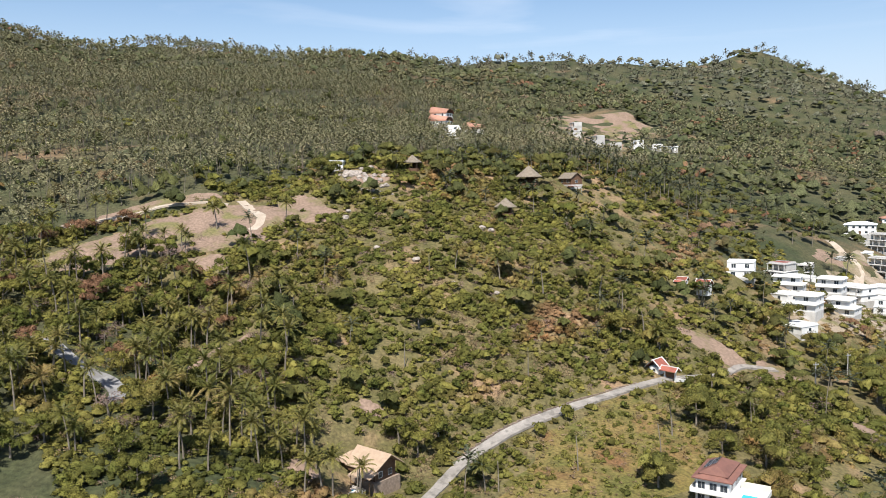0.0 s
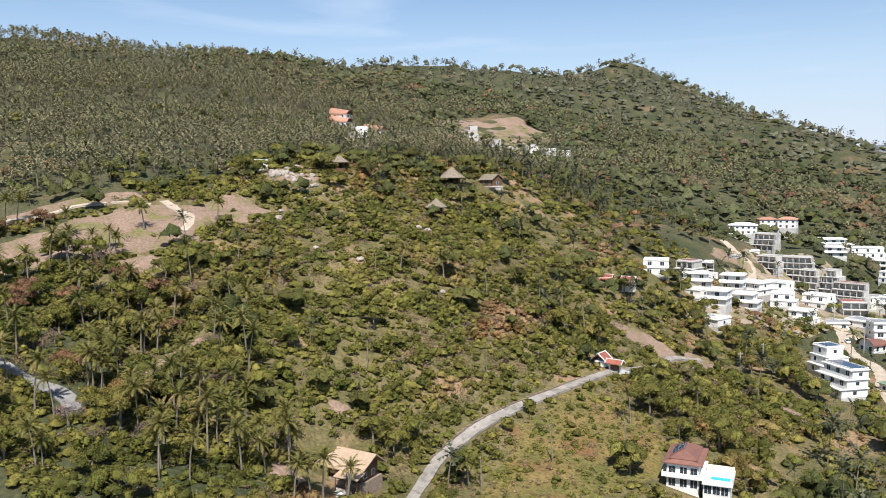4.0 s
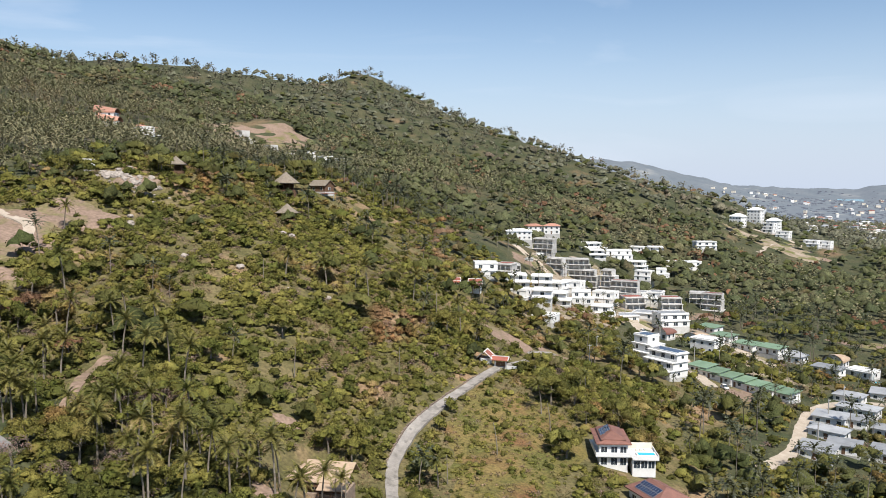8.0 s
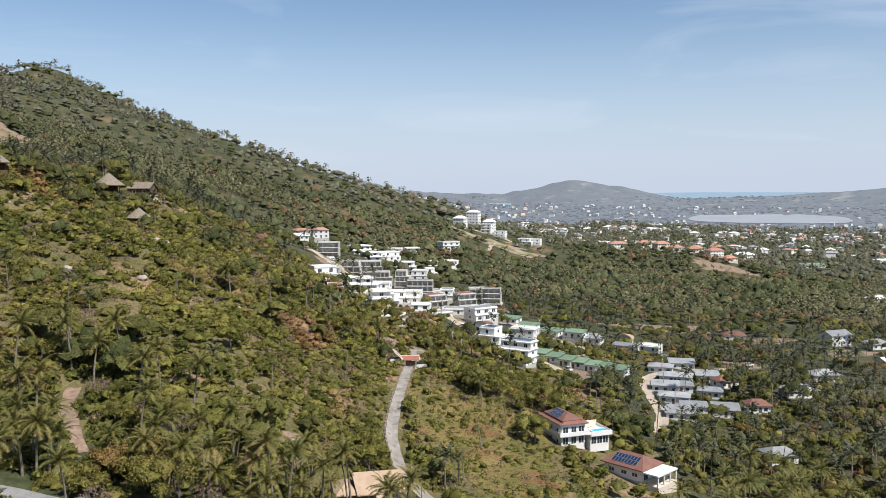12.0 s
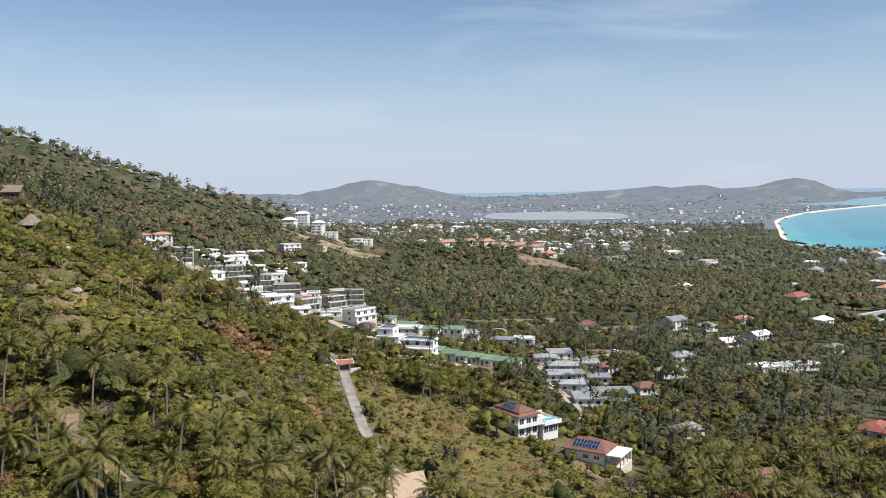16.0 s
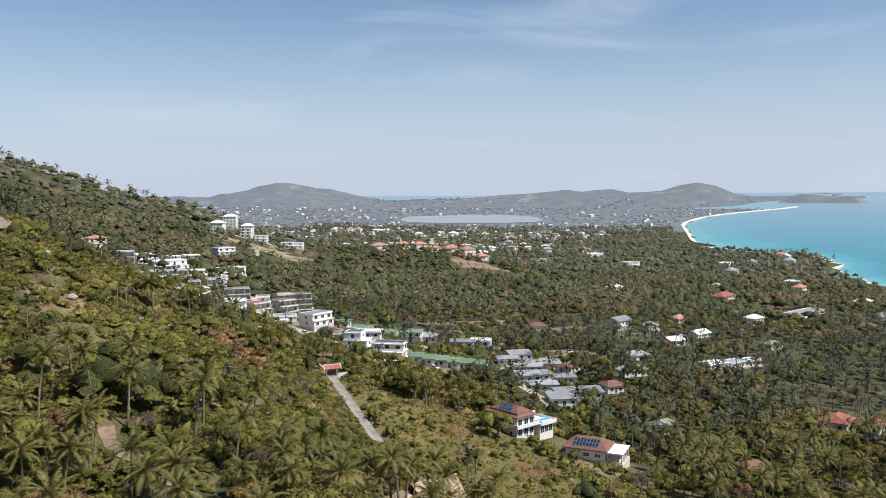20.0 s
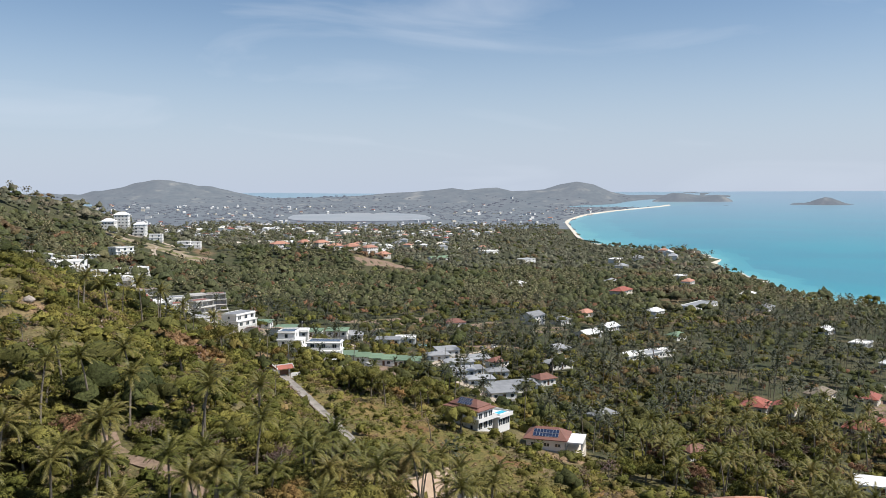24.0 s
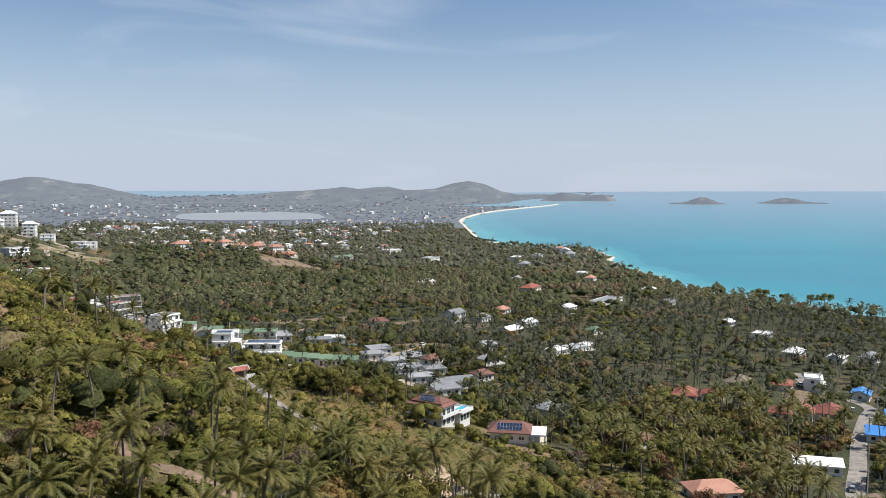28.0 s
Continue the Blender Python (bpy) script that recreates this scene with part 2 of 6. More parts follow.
M_SHINGLE = material("tan_shingles", (0.42, 0.31, 0.22), (0.36, 0.26, 0.18), scale=0.7, rough=0.85, fine=0.14, fine_scale=6.0, bump=0.02, bump_scale=8.0)
M_WOOD = material("dark_stained_wood", (0.10, 0.055, 0.032), (0.15, 0.085, 0.05), scale=2.0, rough=0.65, fine=0.2)
M_STONE = material("pale_paving", (0.62, 0.56, 0.48), (0.54, 0.48, 0.40), scale=0.8, rough=0.8, fine=0.1)
M_SOLAR = material("solar_cells", (0.015, 0.025, 0.055), (0.02, 0.035, 0.075), scale=2.0, rough=0.15, fine=0.1, spec=0.6)
M_METAL = material("galvanised_metal", (0.45, 0.46, 0.47), (0.38, 0.39, 0.40), scale=1.0, rough=0.45, metal=0.6, fine=0.1)
M_DARK = material("dark_interior", (0.045, 0.04, 0.036), (0.03, 0.028, 0.026), scale=0.6, rough=0.9, fine=0.2)
M_KERB = material("brown_stone", (0.25, 0.19, 0.145), (0.17, 0.13, 0.10), scale=1.5, rough=0.9, fine=0.3, bump=0.05, per_object=0.25)
M_POLE = material("weathered_concrete_pole", (0.42, 0.40, 0.37), (0.34, 0.32, 0.29), scale=1.0, rough=0.9, fine=0.12)


def glass_dark(name, tint):
    m = bpy.data.materials.new(name)
    m.use_nodes = True
    p = m.node_tree.nodes["Principled BSDF"]
    p.inputs["Base Color"].default_value = (*tint, 1)
    p.inputs["Roughness"].default_value, p.inputs["Specular IOR Level"].default_value = 0.06, 0.7
    return m


M_GLASS = glass_dark("window_glass", (0.035, 0.045, 0.055))


def water_material(name, shallow, deep, bump, wave, rough=0.12, far=None):
    m = bpy.data.materials.new(name)
    m.use_nodes = True
    n, l = m.node_tree.nodes, m.node_tree.links
    p = n["Principled BSDF"]
    geo = n.new("ShaderNodeNewGeometry")
    t = n.new("ShaderNodeTexNoise")
    t.inputs["Scale"].default_value, t.inputs["Detail"].default_value = 0.004, 5.0
    l.new(geo.outputs["Position"], t.inputs["Vector"])
    k = n.new("ShaderNodeMix")
    k.data_type = "RGBA"
    k.inputs["A"].default_value, k.inputs["B"].default_value = (*shallow, 1), (*deep, 1)
    r = n.new("ShaderNodeMapRange")
    r.inputs["From Min"].default_value, r.inputs["From Max"].default_value = 0.42, 0.6
    l.new(t.outputs["Fac"], r.inputs["Value"])
    l.new(r.outputs["Result"], k.inputs["Factor"])
    colour = k.outputs["Result"]
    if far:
        # haze put into the colour: paler and greyer with distance from the flight
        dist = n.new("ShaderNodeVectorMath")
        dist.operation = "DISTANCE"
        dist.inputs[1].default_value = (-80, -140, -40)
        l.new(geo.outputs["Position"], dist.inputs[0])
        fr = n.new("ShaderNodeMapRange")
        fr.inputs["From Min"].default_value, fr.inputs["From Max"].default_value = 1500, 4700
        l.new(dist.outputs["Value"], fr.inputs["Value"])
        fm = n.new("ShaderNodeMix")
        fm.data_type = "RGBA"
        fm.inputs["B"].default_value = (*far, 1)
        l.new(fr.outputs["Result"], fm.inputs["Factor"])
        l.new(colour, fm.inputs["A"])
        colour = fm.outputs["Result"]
    l.new(colour, p.inputs["Base Color"])
    w = n.new("ShaderNodeTexNoise")
    w.inputs["Scale"].default_value, w.inputs["Detail"].default_value = wave, 4.0
    l.new(geo.outputs["Position"], w.inputs["Vector"])
    bn = n.new("ShaderNodeBump")
    bn.inputs["Distance"].default_value = bump
    l.new(w.outputs["Fac"], bn.inputs["Height"])
    l.new(bn.outputs["Normal"], p.inputs["Normal"])
    p.inputs["Roughness"].default_value = rough
    p.inputs["Specular IOR Level"].default_value = 0.25
    return m


# far: the hazy tint that the open water fades to
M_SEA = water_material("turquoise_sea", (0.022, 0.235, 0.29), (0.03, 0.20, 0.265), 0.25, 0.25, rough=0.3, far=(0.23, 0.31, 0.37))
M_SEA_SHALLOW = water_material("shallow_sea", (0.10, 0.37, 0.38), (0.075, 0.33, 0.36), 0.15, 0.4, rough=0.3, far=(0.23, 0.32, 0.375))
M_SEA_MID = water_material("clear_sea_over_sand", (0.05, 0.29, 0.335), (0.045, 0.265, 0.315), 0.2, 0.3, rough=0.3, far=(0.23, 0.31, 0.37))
M_POOL = water_material("pool_water", (0.05, 0.42, 0.55), (0.06, 0.46, 0.58), 0.02, 2.0, rough=0.08)
M_LAKE = water_material("lake_water", (0.32, 0.325, 0.325), (0.28, 0.295, 0.30), 0.05, 0.3, rough=0.35)

# ---- the lie of the land ----
# valley-to-ridge sections, south to north: y, foot x z, shoulder x z, upper slope x z, ridge x z
SECTIONS = np.array([
    (-900, 30, -8, -130, 12, -350, 60, -800, 190),
    (-300, 20, -6, -130, 16, -350, 66, -800, 205),
    (-100, 12, -4, -130, 24, -330, 80, -800, 215),
    (-40, 6, 0, -130, 34, -320, 86, -800, 222),
    (40, 0, 2, -130, 55, -300, 90, -800, 222),
    (100, -2, 6, -125, 67, -290, 90, -790, 215),
    (180, 12, -3, -120, 66, -280, 92, -760, 205),
    (340, 40, -6, -150, 58, -260, 90, -720, 205),
    (600, 90, -6, -80, 40, -260, 90, -650, 210),
    (800, 170, -2, 45, 29, -200, 112, -540, 205),
    (880, 185, -2, 40, 26, -280, 138, -530, 215),
    (960, 200, -10, 30, 8, -230, 90, -519, 232),
    (1300, 260, -22, 60, -6, -200, 40, -600, 150),
    (2000, 350, -30, 100, -20, -300, 20, -900, 120),
], float)
SEA = -40.0
COAST = np.array([(-1500, 640), (-200, 590), (185, 605), (299, 603), (432, 660), (634, 803), (850, 1000), (915, 1035), (960, 965), (1236, 1047),
                  (1553, 1282), (2050, 1640), (2350, 1960), (2560, 2330), (2680, 2900), (2760, 3500), (5200, 3900)], float)
# far hills: x, y, height, half-widths across and along the view
HILLS = [(744, 4278, 104, 210, 300), (2749, 3347, 110, 180, 260), (2330, 3500, 62, 380, 260), (3250, 3120, 44, 330, 200), (1500, 3900, 36, 560, 300), (250, 4350, 44, 620, 160), (2050, 3750, 44, 420, 200), (1010, 4200, 52, 200, 260),
         (2000, 2900, 42, 120, 120), (1330, 2900, 22, 70, 70), (-560, 3300, 82, 300, 380), (-250, 3500, 36, 230, 300)]


def smooth(v):
    v = np.clip(v, 0, 1)
    return v * v * (3 - 2 * v)


def section(y):
    """The eight numbers of the section at y, glided between its neighbours."""
    k = np.clip(np.searchsorted(SECTIONS[:, 0], y) - 1, 0, len(SECTIONS) - 2)
    a, b = SECTIONS[k], SECTIONS[k + 1]
    f = np.clip((y - a[..., 0]) / (b[..., 0] - a[..., 0]), 0, 1)[..., None]
    f = 0.5 * f + 0.5 * f * f * (3 - 2 * f)
    return a[..., 1:] * (1 - f) + b[..., 1:] * f


WAVES = {}


def wave(x, y, size, seed):
    """Soft rolling relief between -1 and 1."""
    if (size, seed) not in WAVES:
        rng = np.random.RandomState(seed)
        p = [(rng.uniform(0, 6.283), rng.uniform(0, 6.283), size * rng.uniform(0.6, 1.6)) for k in range(5)]
        WAVES[size, seed] = [(math.cos(a) * 6.283 / s, math.sin(a) * 6.283 / s, ph) for a, ph, s in p]
    out = 0.0
    for ca, sa, ph in WAVES[size, seed]:
        out = out + np.sin(x * ca + y * sa + ph)
    return out / 3.2


def lift(x, y):
    """How far land and sea curve up at a great distance, so that the near edge of the world lies at the horizon."""
    r = np.hypot(x + 80, y + 140)
    return 94.0 * np.clip((r - 1900) / 2950, 0, 1.1) ** 2


def coast_x(y):
    return np.interp(y, COAST[:, 0], COAST[:, 1]) + 9 * np.sin(y / 37.0) + 6 * np.sin(y / 13.0 + 1)


def height(x, y):
    x, y = np.asarray(x, float), np.asarray(y, float)
    s = section(y)
    fx, fz, sx, sz, ux, uz, rx, rz = [s[..., i] for i in range(8)]
    # the hill, from foot to ridge
    def leg(x0, z0, x1, z1, bend):
        f = np.clip((x0 - x) / (x0 - x1), 0, 1)
        return z0 + (z1 - z0) * (f + bend * np.sin(f * math.pi))
    hill = np.where(x > sx, leg(fx, fz, sx, sz, 0.06 * smooth((165 - y) / 60) - 0.02), np.where(x > ux, leg(sx, sz, ux, uz, 0.0), leg(ux, uz, rx, rz, 0.02)))
    hill = np.where(x < rx, rz - 0.25 * (rx - x), hill)
    rough_ = smooth((fx - x) / 60)
    hill = hill + rough_ * (2.6 * wave(x, y, 75, 3) + 0.8 * wave(x, y, 22, 4)) + smooth((ux + 60 - x) / 200) * 9 * wave(x, y, 260, 5)
    # the lowland, down to the shore
    d = x - fx
    low = np.interp(d, [0, 47, 60, 110, 200, 262, 425, 520, 800], [0, -9.5, -12, -20, -23, -28, -32, -35.5, -36.5]) + fz * (1 - smooth(d / 110))
    low = np.maximum(low, -36.5) + smooth(d / 40) * 0.9 * wave(x, y, 140, 6)
    z = np.where(d > 0, low, hill)
    # the hollow that the lane climbs out of
    z = z - 4.1 * np.exp(-((x - 5) / 26) ** 2 - ((y - 14) / 28) ** 2)
    # the level cut for the timber house
    z = z - 3.2 * np.exp(-((x + 4) / 10) ** 2 - ((y - 2) / 10) ** 2)
    # the wooded crest behind the hilltop houses
    z = z + 13 * np.exp(-((x - 15) / 70) ** 2 - ((y - 830) / 45) ** 2)
    # knolls in the plain
    z = z + 24 * np.exp(-((x - 262) / 95) ** 2 - ((y - 716) / 55) ** 2)
    # the graded mound of the site on the upper slope
    z = z + 12 * np.exp(-((x + 345) / 42) ** 2 - ((y - 462) / 42) ** 2) - 5 * np.exp(-((x + 300) / 60) ** 2 - ((y - 415) / 50) ** 2)
    # terraces cut for the estate
    for cx, cy, cut, wa, wb in ((-5, 350, 9, 38, 75), (-8, 480, 8, 40, 70), (-86, 410, 13, 38, 60), (-28, 262, 5.5, 25, 35),
                                (-262, 345, 9, 50, 55), (-312, 262, 10, 45, 45)):
        z = z - cut * np.exp(-((x - cx) / wa) ** 2 - ((y - cy) / wb) ** 2)
    rumple = 1 + 0.06 * wave(x, y, 170, 8)
    for hx, hy, hh, wa, wb in HILLS:
        # axes across and along the line of sight from the flight
        ux_, uy_ = hx + 60, hy + 140
        n = math.hypot(ux_, uy_)
        ux_, uy_ = ux_ / n, uy_ / n
        al, ac = (x - hx) * ux_ + (y - hy) * uy_, (x - hx) * uy_ - (y - hy) * ux_
        z = z + hh * np.exp(-np.abs(ac / wa) ** 1.7 - (al / wb) ** 2) * rumple
    # the far plain falls away to the sea behind it
    z = np.where(np.hypot(x, y) > 3300, z - 26 * smooth((np.hypot(x + 80, y + 140) - 3600) / 1000), z)
    # the shore
    inland = coast_x(y) - x
    z = np.where(inland < 50, SEA - 3 + (np.maximum(z, SEA + 4) - SEA + 3) * smooth((inland + 40) / 90), z)
    return z + lift(x, y)
# ---- end of the land's form ----


def height_at(x, y):
    return float(height(np.array([float(x)]), np.array([float(y)]))[0])

# ---- mesh tools ----
class Form:
    """Corners and faces, gathered into one mesh."""

    def __init__(self):
        self.v, self.f = [], []

    def add(self, verts, faces):
        n = len(self.v)
        self.v += [tuple(p) for p in verts]
        self.f += [tuple(i + n for i in q) for q in faces]
        return self

    def box(self, x0, y0, z0, x1, y1, z1):
        return self.add([(x0, y0, z0), (x1, y0, z0), (x1, y1, z0), (x0, y1, z0), (x0, y0, z1), (x1, y0, z1), (x1, y1, z1), (x0, y1, z1)],
                        [(3, 2, 1, 0), (4, 5, 6, 7), (0, 1, 5, 4), (1, 2, 6, 5), (2, 3, 7, 6), (3, 0, 4, 7)])

    def hip(self, x0, y0, z, x1, y1, rise, ridge=0.4, thick=0.22):
        """A hipped roof with a fascia; ridge: its length as a share of the longer side."""
        cx, cy = (x0 + x1) / 2, (y0 + y1) / 2
        if x1 - x0 >= y1 - y0:
            h = (x1 - x0) * ridge / 2
            top = [(cx - h, cy), (cx + h, cy)]
            faces = [(4, 5, 9, 8), (5, 6, 9), (6, 7, 8, 9), (7, 4, 8)]
        else:
            h = (y1 - y0) * ridge / 2
            top = [(cx, cy - h), (cx, cy + h)]
            faces = [(4, 5, 8), (5, 6, 9, 8), (6, 7, 9), (7, 4, 8, 9)]
        v = [(x0, y0, z), (x1, y0, z), (x1, y1, z), (x0, y1, z)]
        v += [(a, b, z + thick) for a, b, _ in v] + [(a, b, z + thick + rise) for a, b in top]
        return self.add(v, [(3, 2, 1, 0), (0, 1, 5, 4), (1, 2, 6, 5), (2, 3, 7, 6), (3, 0, 4, 7)] + faces)

    def gable(self, x0, y0, z, x1, y1, rise, thick=0.2, flare=0.0):
        """Two sloping slabs that meet in a ridge along x."""
        cy = (y0 + y1) / 2
        for a, b in ((y0, cy), (y1, cy)):
            v = [(x0, a, z), (x1, a, z), (x1 + flare, b, z + rise), (x0 - flare, b, z + rise)]
            v += [(p, q, r + thick) for p, q, r in v]
            f = [(3, 2, 1, 0), (4, 5, 6, 7), (0, 1, 5, 4), (1, 2, 6, 5), (2, 3, 7, 6), (3, 0, 4, 7)]
            self.add(v, f if a < b else [q[::-1] for q in f])
        return self

    def cone(self, x, y, z0, z1, r0, r1, n=10, cap=True):
        v = [(x + r * math.cos(i * 2 * math.pi / n), y + r * math.sin(i * 2 * math.pi / n), z) for z, r in ((z0, r0), (z1, r1)) for i in range(n)]
        f = [(i, (i + 1) % n, n + (i + 1) % n, n + i) for i in range(n)]
        if cap:
            f += [tuple(range(n, 2 * n)), tuple(range(n - 1, -1, -1))]
        return self.add(v, f)

    def mesh(self, name, mat):
        me = bpy.data.meshes.new(name)
        me.from_pydata(self.v, [], self.f)
        me.materials.append(mat)
        return me


def part(name, form, mat, parent=None, label="", at=None):
    ob = new(name, form.mesh(name, mat) if isinstance(form, Form) else form)
    if parent is not None:
        ob.parent = parent
    if at is not None:
        ob.matrix_basis = at
    if label:
        ob["label"] = label
    return ob


def fast_mesh(name, verts, tris, mats, index=None, soft=False):
    """A mesh of triangles straight from arrays."""
    me = bpy.data.meshes.new(name)
    me.vertices.add(len(verts))
    me.vertices.foreach_set("co", np.ascontiguousarray(verts, np.float32).ravel())
    me.loops.add(tris.size)
    me.loops.foreach_set("vertex_index", np.ascontiguousarray(tris, np.int32).ravel())
    me.polygons.add(len(tris))
    me.polygons.foreach_set("loop_start", np.arange(0, tris.size, 3, dtype=np.int32))
    for m in mats:
        me.materials.append(m)
    if index is not None:
        me.polygons.foreach_set("material_index", np.ascontiguousarray(index, np.int32))
    me.update(calc_edges=True)
    if soft:
        me.shade_smooth()
    else:
        me.shade_flat()
    return me


def grid_mesh(name, xs, ys, zfun, mats, index=None, smooth_shade=True):
    X, Y = np.meshgrid(xs, ys)
    Z = zfun(X, Y)
    n, m = len(xs), len(ys)
    i = (np.arange(m - 1)[:, None] * n + np.arange(n - 1)[None, :]).ravel()
    tris = np.concatenate([np.stack([i, i + 1, i + n + 1], 1), np.stack([i, i + n + 1, i + n], 1)])
    v = np.stack([X.ravel(), Y.ravel(), Z.ravel()], 1)
    idx = None
    if index is not None:
        c = v[tris].mean(1)
        idx = index(c[:, 0], c[:, 1])
    me = fast_mesh(name, v, tris, mats, idx)
    if smooth_shade:
        me.shade_smooth()
    return me


# ---- ground and sea ----
def stretch(lo, near_lo, near_hi, hi, step, grow):
    a = list(np.arange(near_lo, near_hi + 0.1, step))
    s, p = step, near_hi
    while p < hi:
        s *= grow
        p += s
        a.append(min(p, hi))
    s, p = step, near_lo
    while p > lo:
        s *= grow
        p -= s
        a.insert(0, max(p, lo))
    return np.array(a)


GX, GY = stretch(-1500, -180, 180, 4700, 3.4, 1.045), stretch(-900, -120, 300, 4750, 3.4, 1.045)


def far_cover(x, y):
    """0 the open slope, 1 sand along the water, 2 the distance tinted with haze, 3 darkened woodland floor."""
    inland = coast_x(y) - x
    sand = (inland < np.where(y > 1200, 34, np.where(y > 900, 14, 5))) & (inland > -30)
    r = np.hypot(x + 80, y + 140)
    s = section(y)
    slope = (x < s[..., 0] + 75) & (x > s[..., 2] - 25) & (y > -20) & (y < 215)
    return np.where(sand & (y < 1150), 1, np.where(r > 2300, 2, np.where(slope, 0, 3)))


M_HAZY_LAND = material("hazy_distant_land", (0.05, 0.064, 0.060), (0.076, 0.086, 0.078), scale=0.012, rough=1.0, fine=0.2, fine_scale=0.05,
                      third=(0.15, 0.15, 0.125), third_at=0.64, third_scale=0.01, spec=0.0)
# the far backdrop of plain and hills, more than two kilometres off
# aerial haze painted in: blue-grey base colour and a bluish glow
_p = next(n for n in M_HAZY_LAND.node_tree.nodes if n.type == "BSDF_PRINCIPLED")
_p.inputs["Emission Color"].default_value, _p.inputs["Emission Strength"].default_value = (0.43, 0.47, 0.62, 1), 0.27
ground = tagged(new("ground", grid_mesh("ground", GX, GY, height, [M_GROUND, M_SAND, M_HAZY_LAND, M_FLOOR], far_cover)),
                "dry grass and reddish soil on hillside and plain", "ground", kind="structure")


def sea_height(x, y):
    return SEA + lift(x, y)


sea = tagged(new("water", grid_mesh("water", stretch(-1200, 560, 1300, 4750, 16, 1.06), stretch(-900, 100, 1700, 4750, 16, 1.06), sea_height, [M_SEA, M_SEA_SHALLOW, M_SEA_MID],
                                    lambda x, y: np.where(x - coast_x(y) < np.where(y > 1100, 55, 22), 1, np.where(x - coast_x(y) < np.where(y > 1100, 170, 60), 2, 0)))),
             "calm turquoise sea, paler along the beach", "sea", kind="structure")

# the long beach, a smooth strip between water and palms
by_ = np.arange(1180, 2700, 8.0)
bx_ = np.interp(by_, COAST[:, 0], COAST[:, 1])
for _ in range(6):
    bx_ = np.convolve(np.pad(bx_, 6, mode="edge"), np.ones(13) / 13, mode="valid")
bf, cols = Form(), (-11, -9, -6, -3, 3)
bd = np.stack([np.gradient(bx_), np.gradient(by_)], 1)
bd /= np.linalg.norm(bd, axis=1)[:, None]
bv = []
for i in range(len(by_)):
    for c in cols:
        x, y = bx_[i] + bd[i, 1] * c, by_[i] - bd[i, 0] * c
        bv.append((x, y, SEA + float(lift(np.array(x), np.array(y))) + np.interp(c, (-11, -9, 3), (3.2, 2.8, -0.4))))
bf.add(bv, [(i * 5 + j, i * 5 + j + 1, (i + 1) * 5 + j + 1, (i + 1) * 5 + j) for i in range(len(by_) - 1) for j in range(4)])
tagged(part("beach", bf, M_SAND), "long white sand beach curving round the bay", "beach", kind="structure")

# islands off the coast: heading and distance from the flight's end, length, height
def island_at(heading, dist, length, tall, seed):
    f = Form()
    h = radians(heading)
    cx, cy = -98 + dist * math.sin(h), -133 + dist * math.cos(h)
    z0 = SEA + float(lift(np.array(cx), np.array(cy))) - 13
    rx, ry = math.cos(h), -math.sin(h)
    rng = np.random.RandomState(seed)
    n, m = 26, 7
    v = []
    for j in range(m):
        for i in range(n):
            a, b = i / (n - 1) * 2 - 1, j / (m - 1) * 2 - 1
            hgt = tall * max(0, 1 - a * a) ** 0.8 * max(0, 1 - b * b) * (0.75 + 0.3 * math.sin(a * 5 + seed) + 0.08 * rng.rand())
            x, y = a * length / 2, b * length / 6
            v.append((cx + rx * x + math.sin(h) * y, cy + ry * x + math.cos(h) * y, z0 + hgt + (6 if abs(a) < 0.97 else 0)))
    fcs = [(j * n + i, j * n + i + 1, (j + 1) * n + i + 1, (j + 1) * n + i) for j in range(m - 1) for i in range(n - 1)]
    f.add(v, fcs)
    return f


# the islands share the distant land's painted-in haze
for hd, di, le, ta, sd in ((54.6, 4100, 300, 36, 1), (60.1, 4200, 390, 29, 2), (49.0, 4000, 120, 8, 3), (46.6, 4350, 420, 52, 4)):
    tagged(part("island", island_at(hd, di, le, ta, sd), M_HAZY_LAND), "low wooded island far out in the hazy bay", "island", kind="structure")

# ---- roads and clearings ----
ROADS, BUILT = [], []
# clearings: centre, half-axes, turn of the long axis
CLEARINGS = [(-135, 2, 46, 19, 74), (-127, 46, 17, 13, 40), (-166, 4, 30, 6, 75), (-106, 6, 9, 5, 20), (24, 46, 17, 46, 12), (-19, 12, 4, 2.5, 40), (-6, -14, 5, 3, 10),
             (-7, 137, 12, 7, 20), (8, 148, 7, 8, 0), (-130, 82, 9, 5, 70), (-322, 424, 52, 36, 52), (-276, 372, 40, 20, 60), (-300, 258, 24, 14, 60), (-50, 300, 20, 6, 80), (45, 330, 18, 10, 60), (100, 690, 26, 10, -20),
             (165, 226, 18, 5, -20), (150, 330, 40, 14, 10), (232, 268, 22, 8, 20), (44, 133, 5, 4, 0), (305, 660, 34, 20, -20), (195, 296, 26, 9, 15), (238, 52, 22, 9, 30), (120, -40, 14, 18, 0), (72, 172, 6, 26, -15)]


def spline(points, step):
    """Evenly spaced points along a smooth curve through the given ones."""
    p = np.array(points, float)
    q = np.vstack([2 * p[0] - p[1], p, 2 * p[-1] - p[-2]])
    out = []
    for i in range(1, len(q) - 2):
        n = max(2, int(np.linalg.norm(q[i + 1] - q[i]) / step))
        for t in np.arange(n) / n:
            a, b, c, d = q[i - 1], q[i], q[i + 1], q[i + 2]
            out.append(0.5 * (2 * b + (c - a) * t + (2 * a - 5 * b + 4 * c - d) * t * t + (3 * b - a - 3 * c + d) * t ** 3))
    out.append(p[-1])
    return np.array(out)


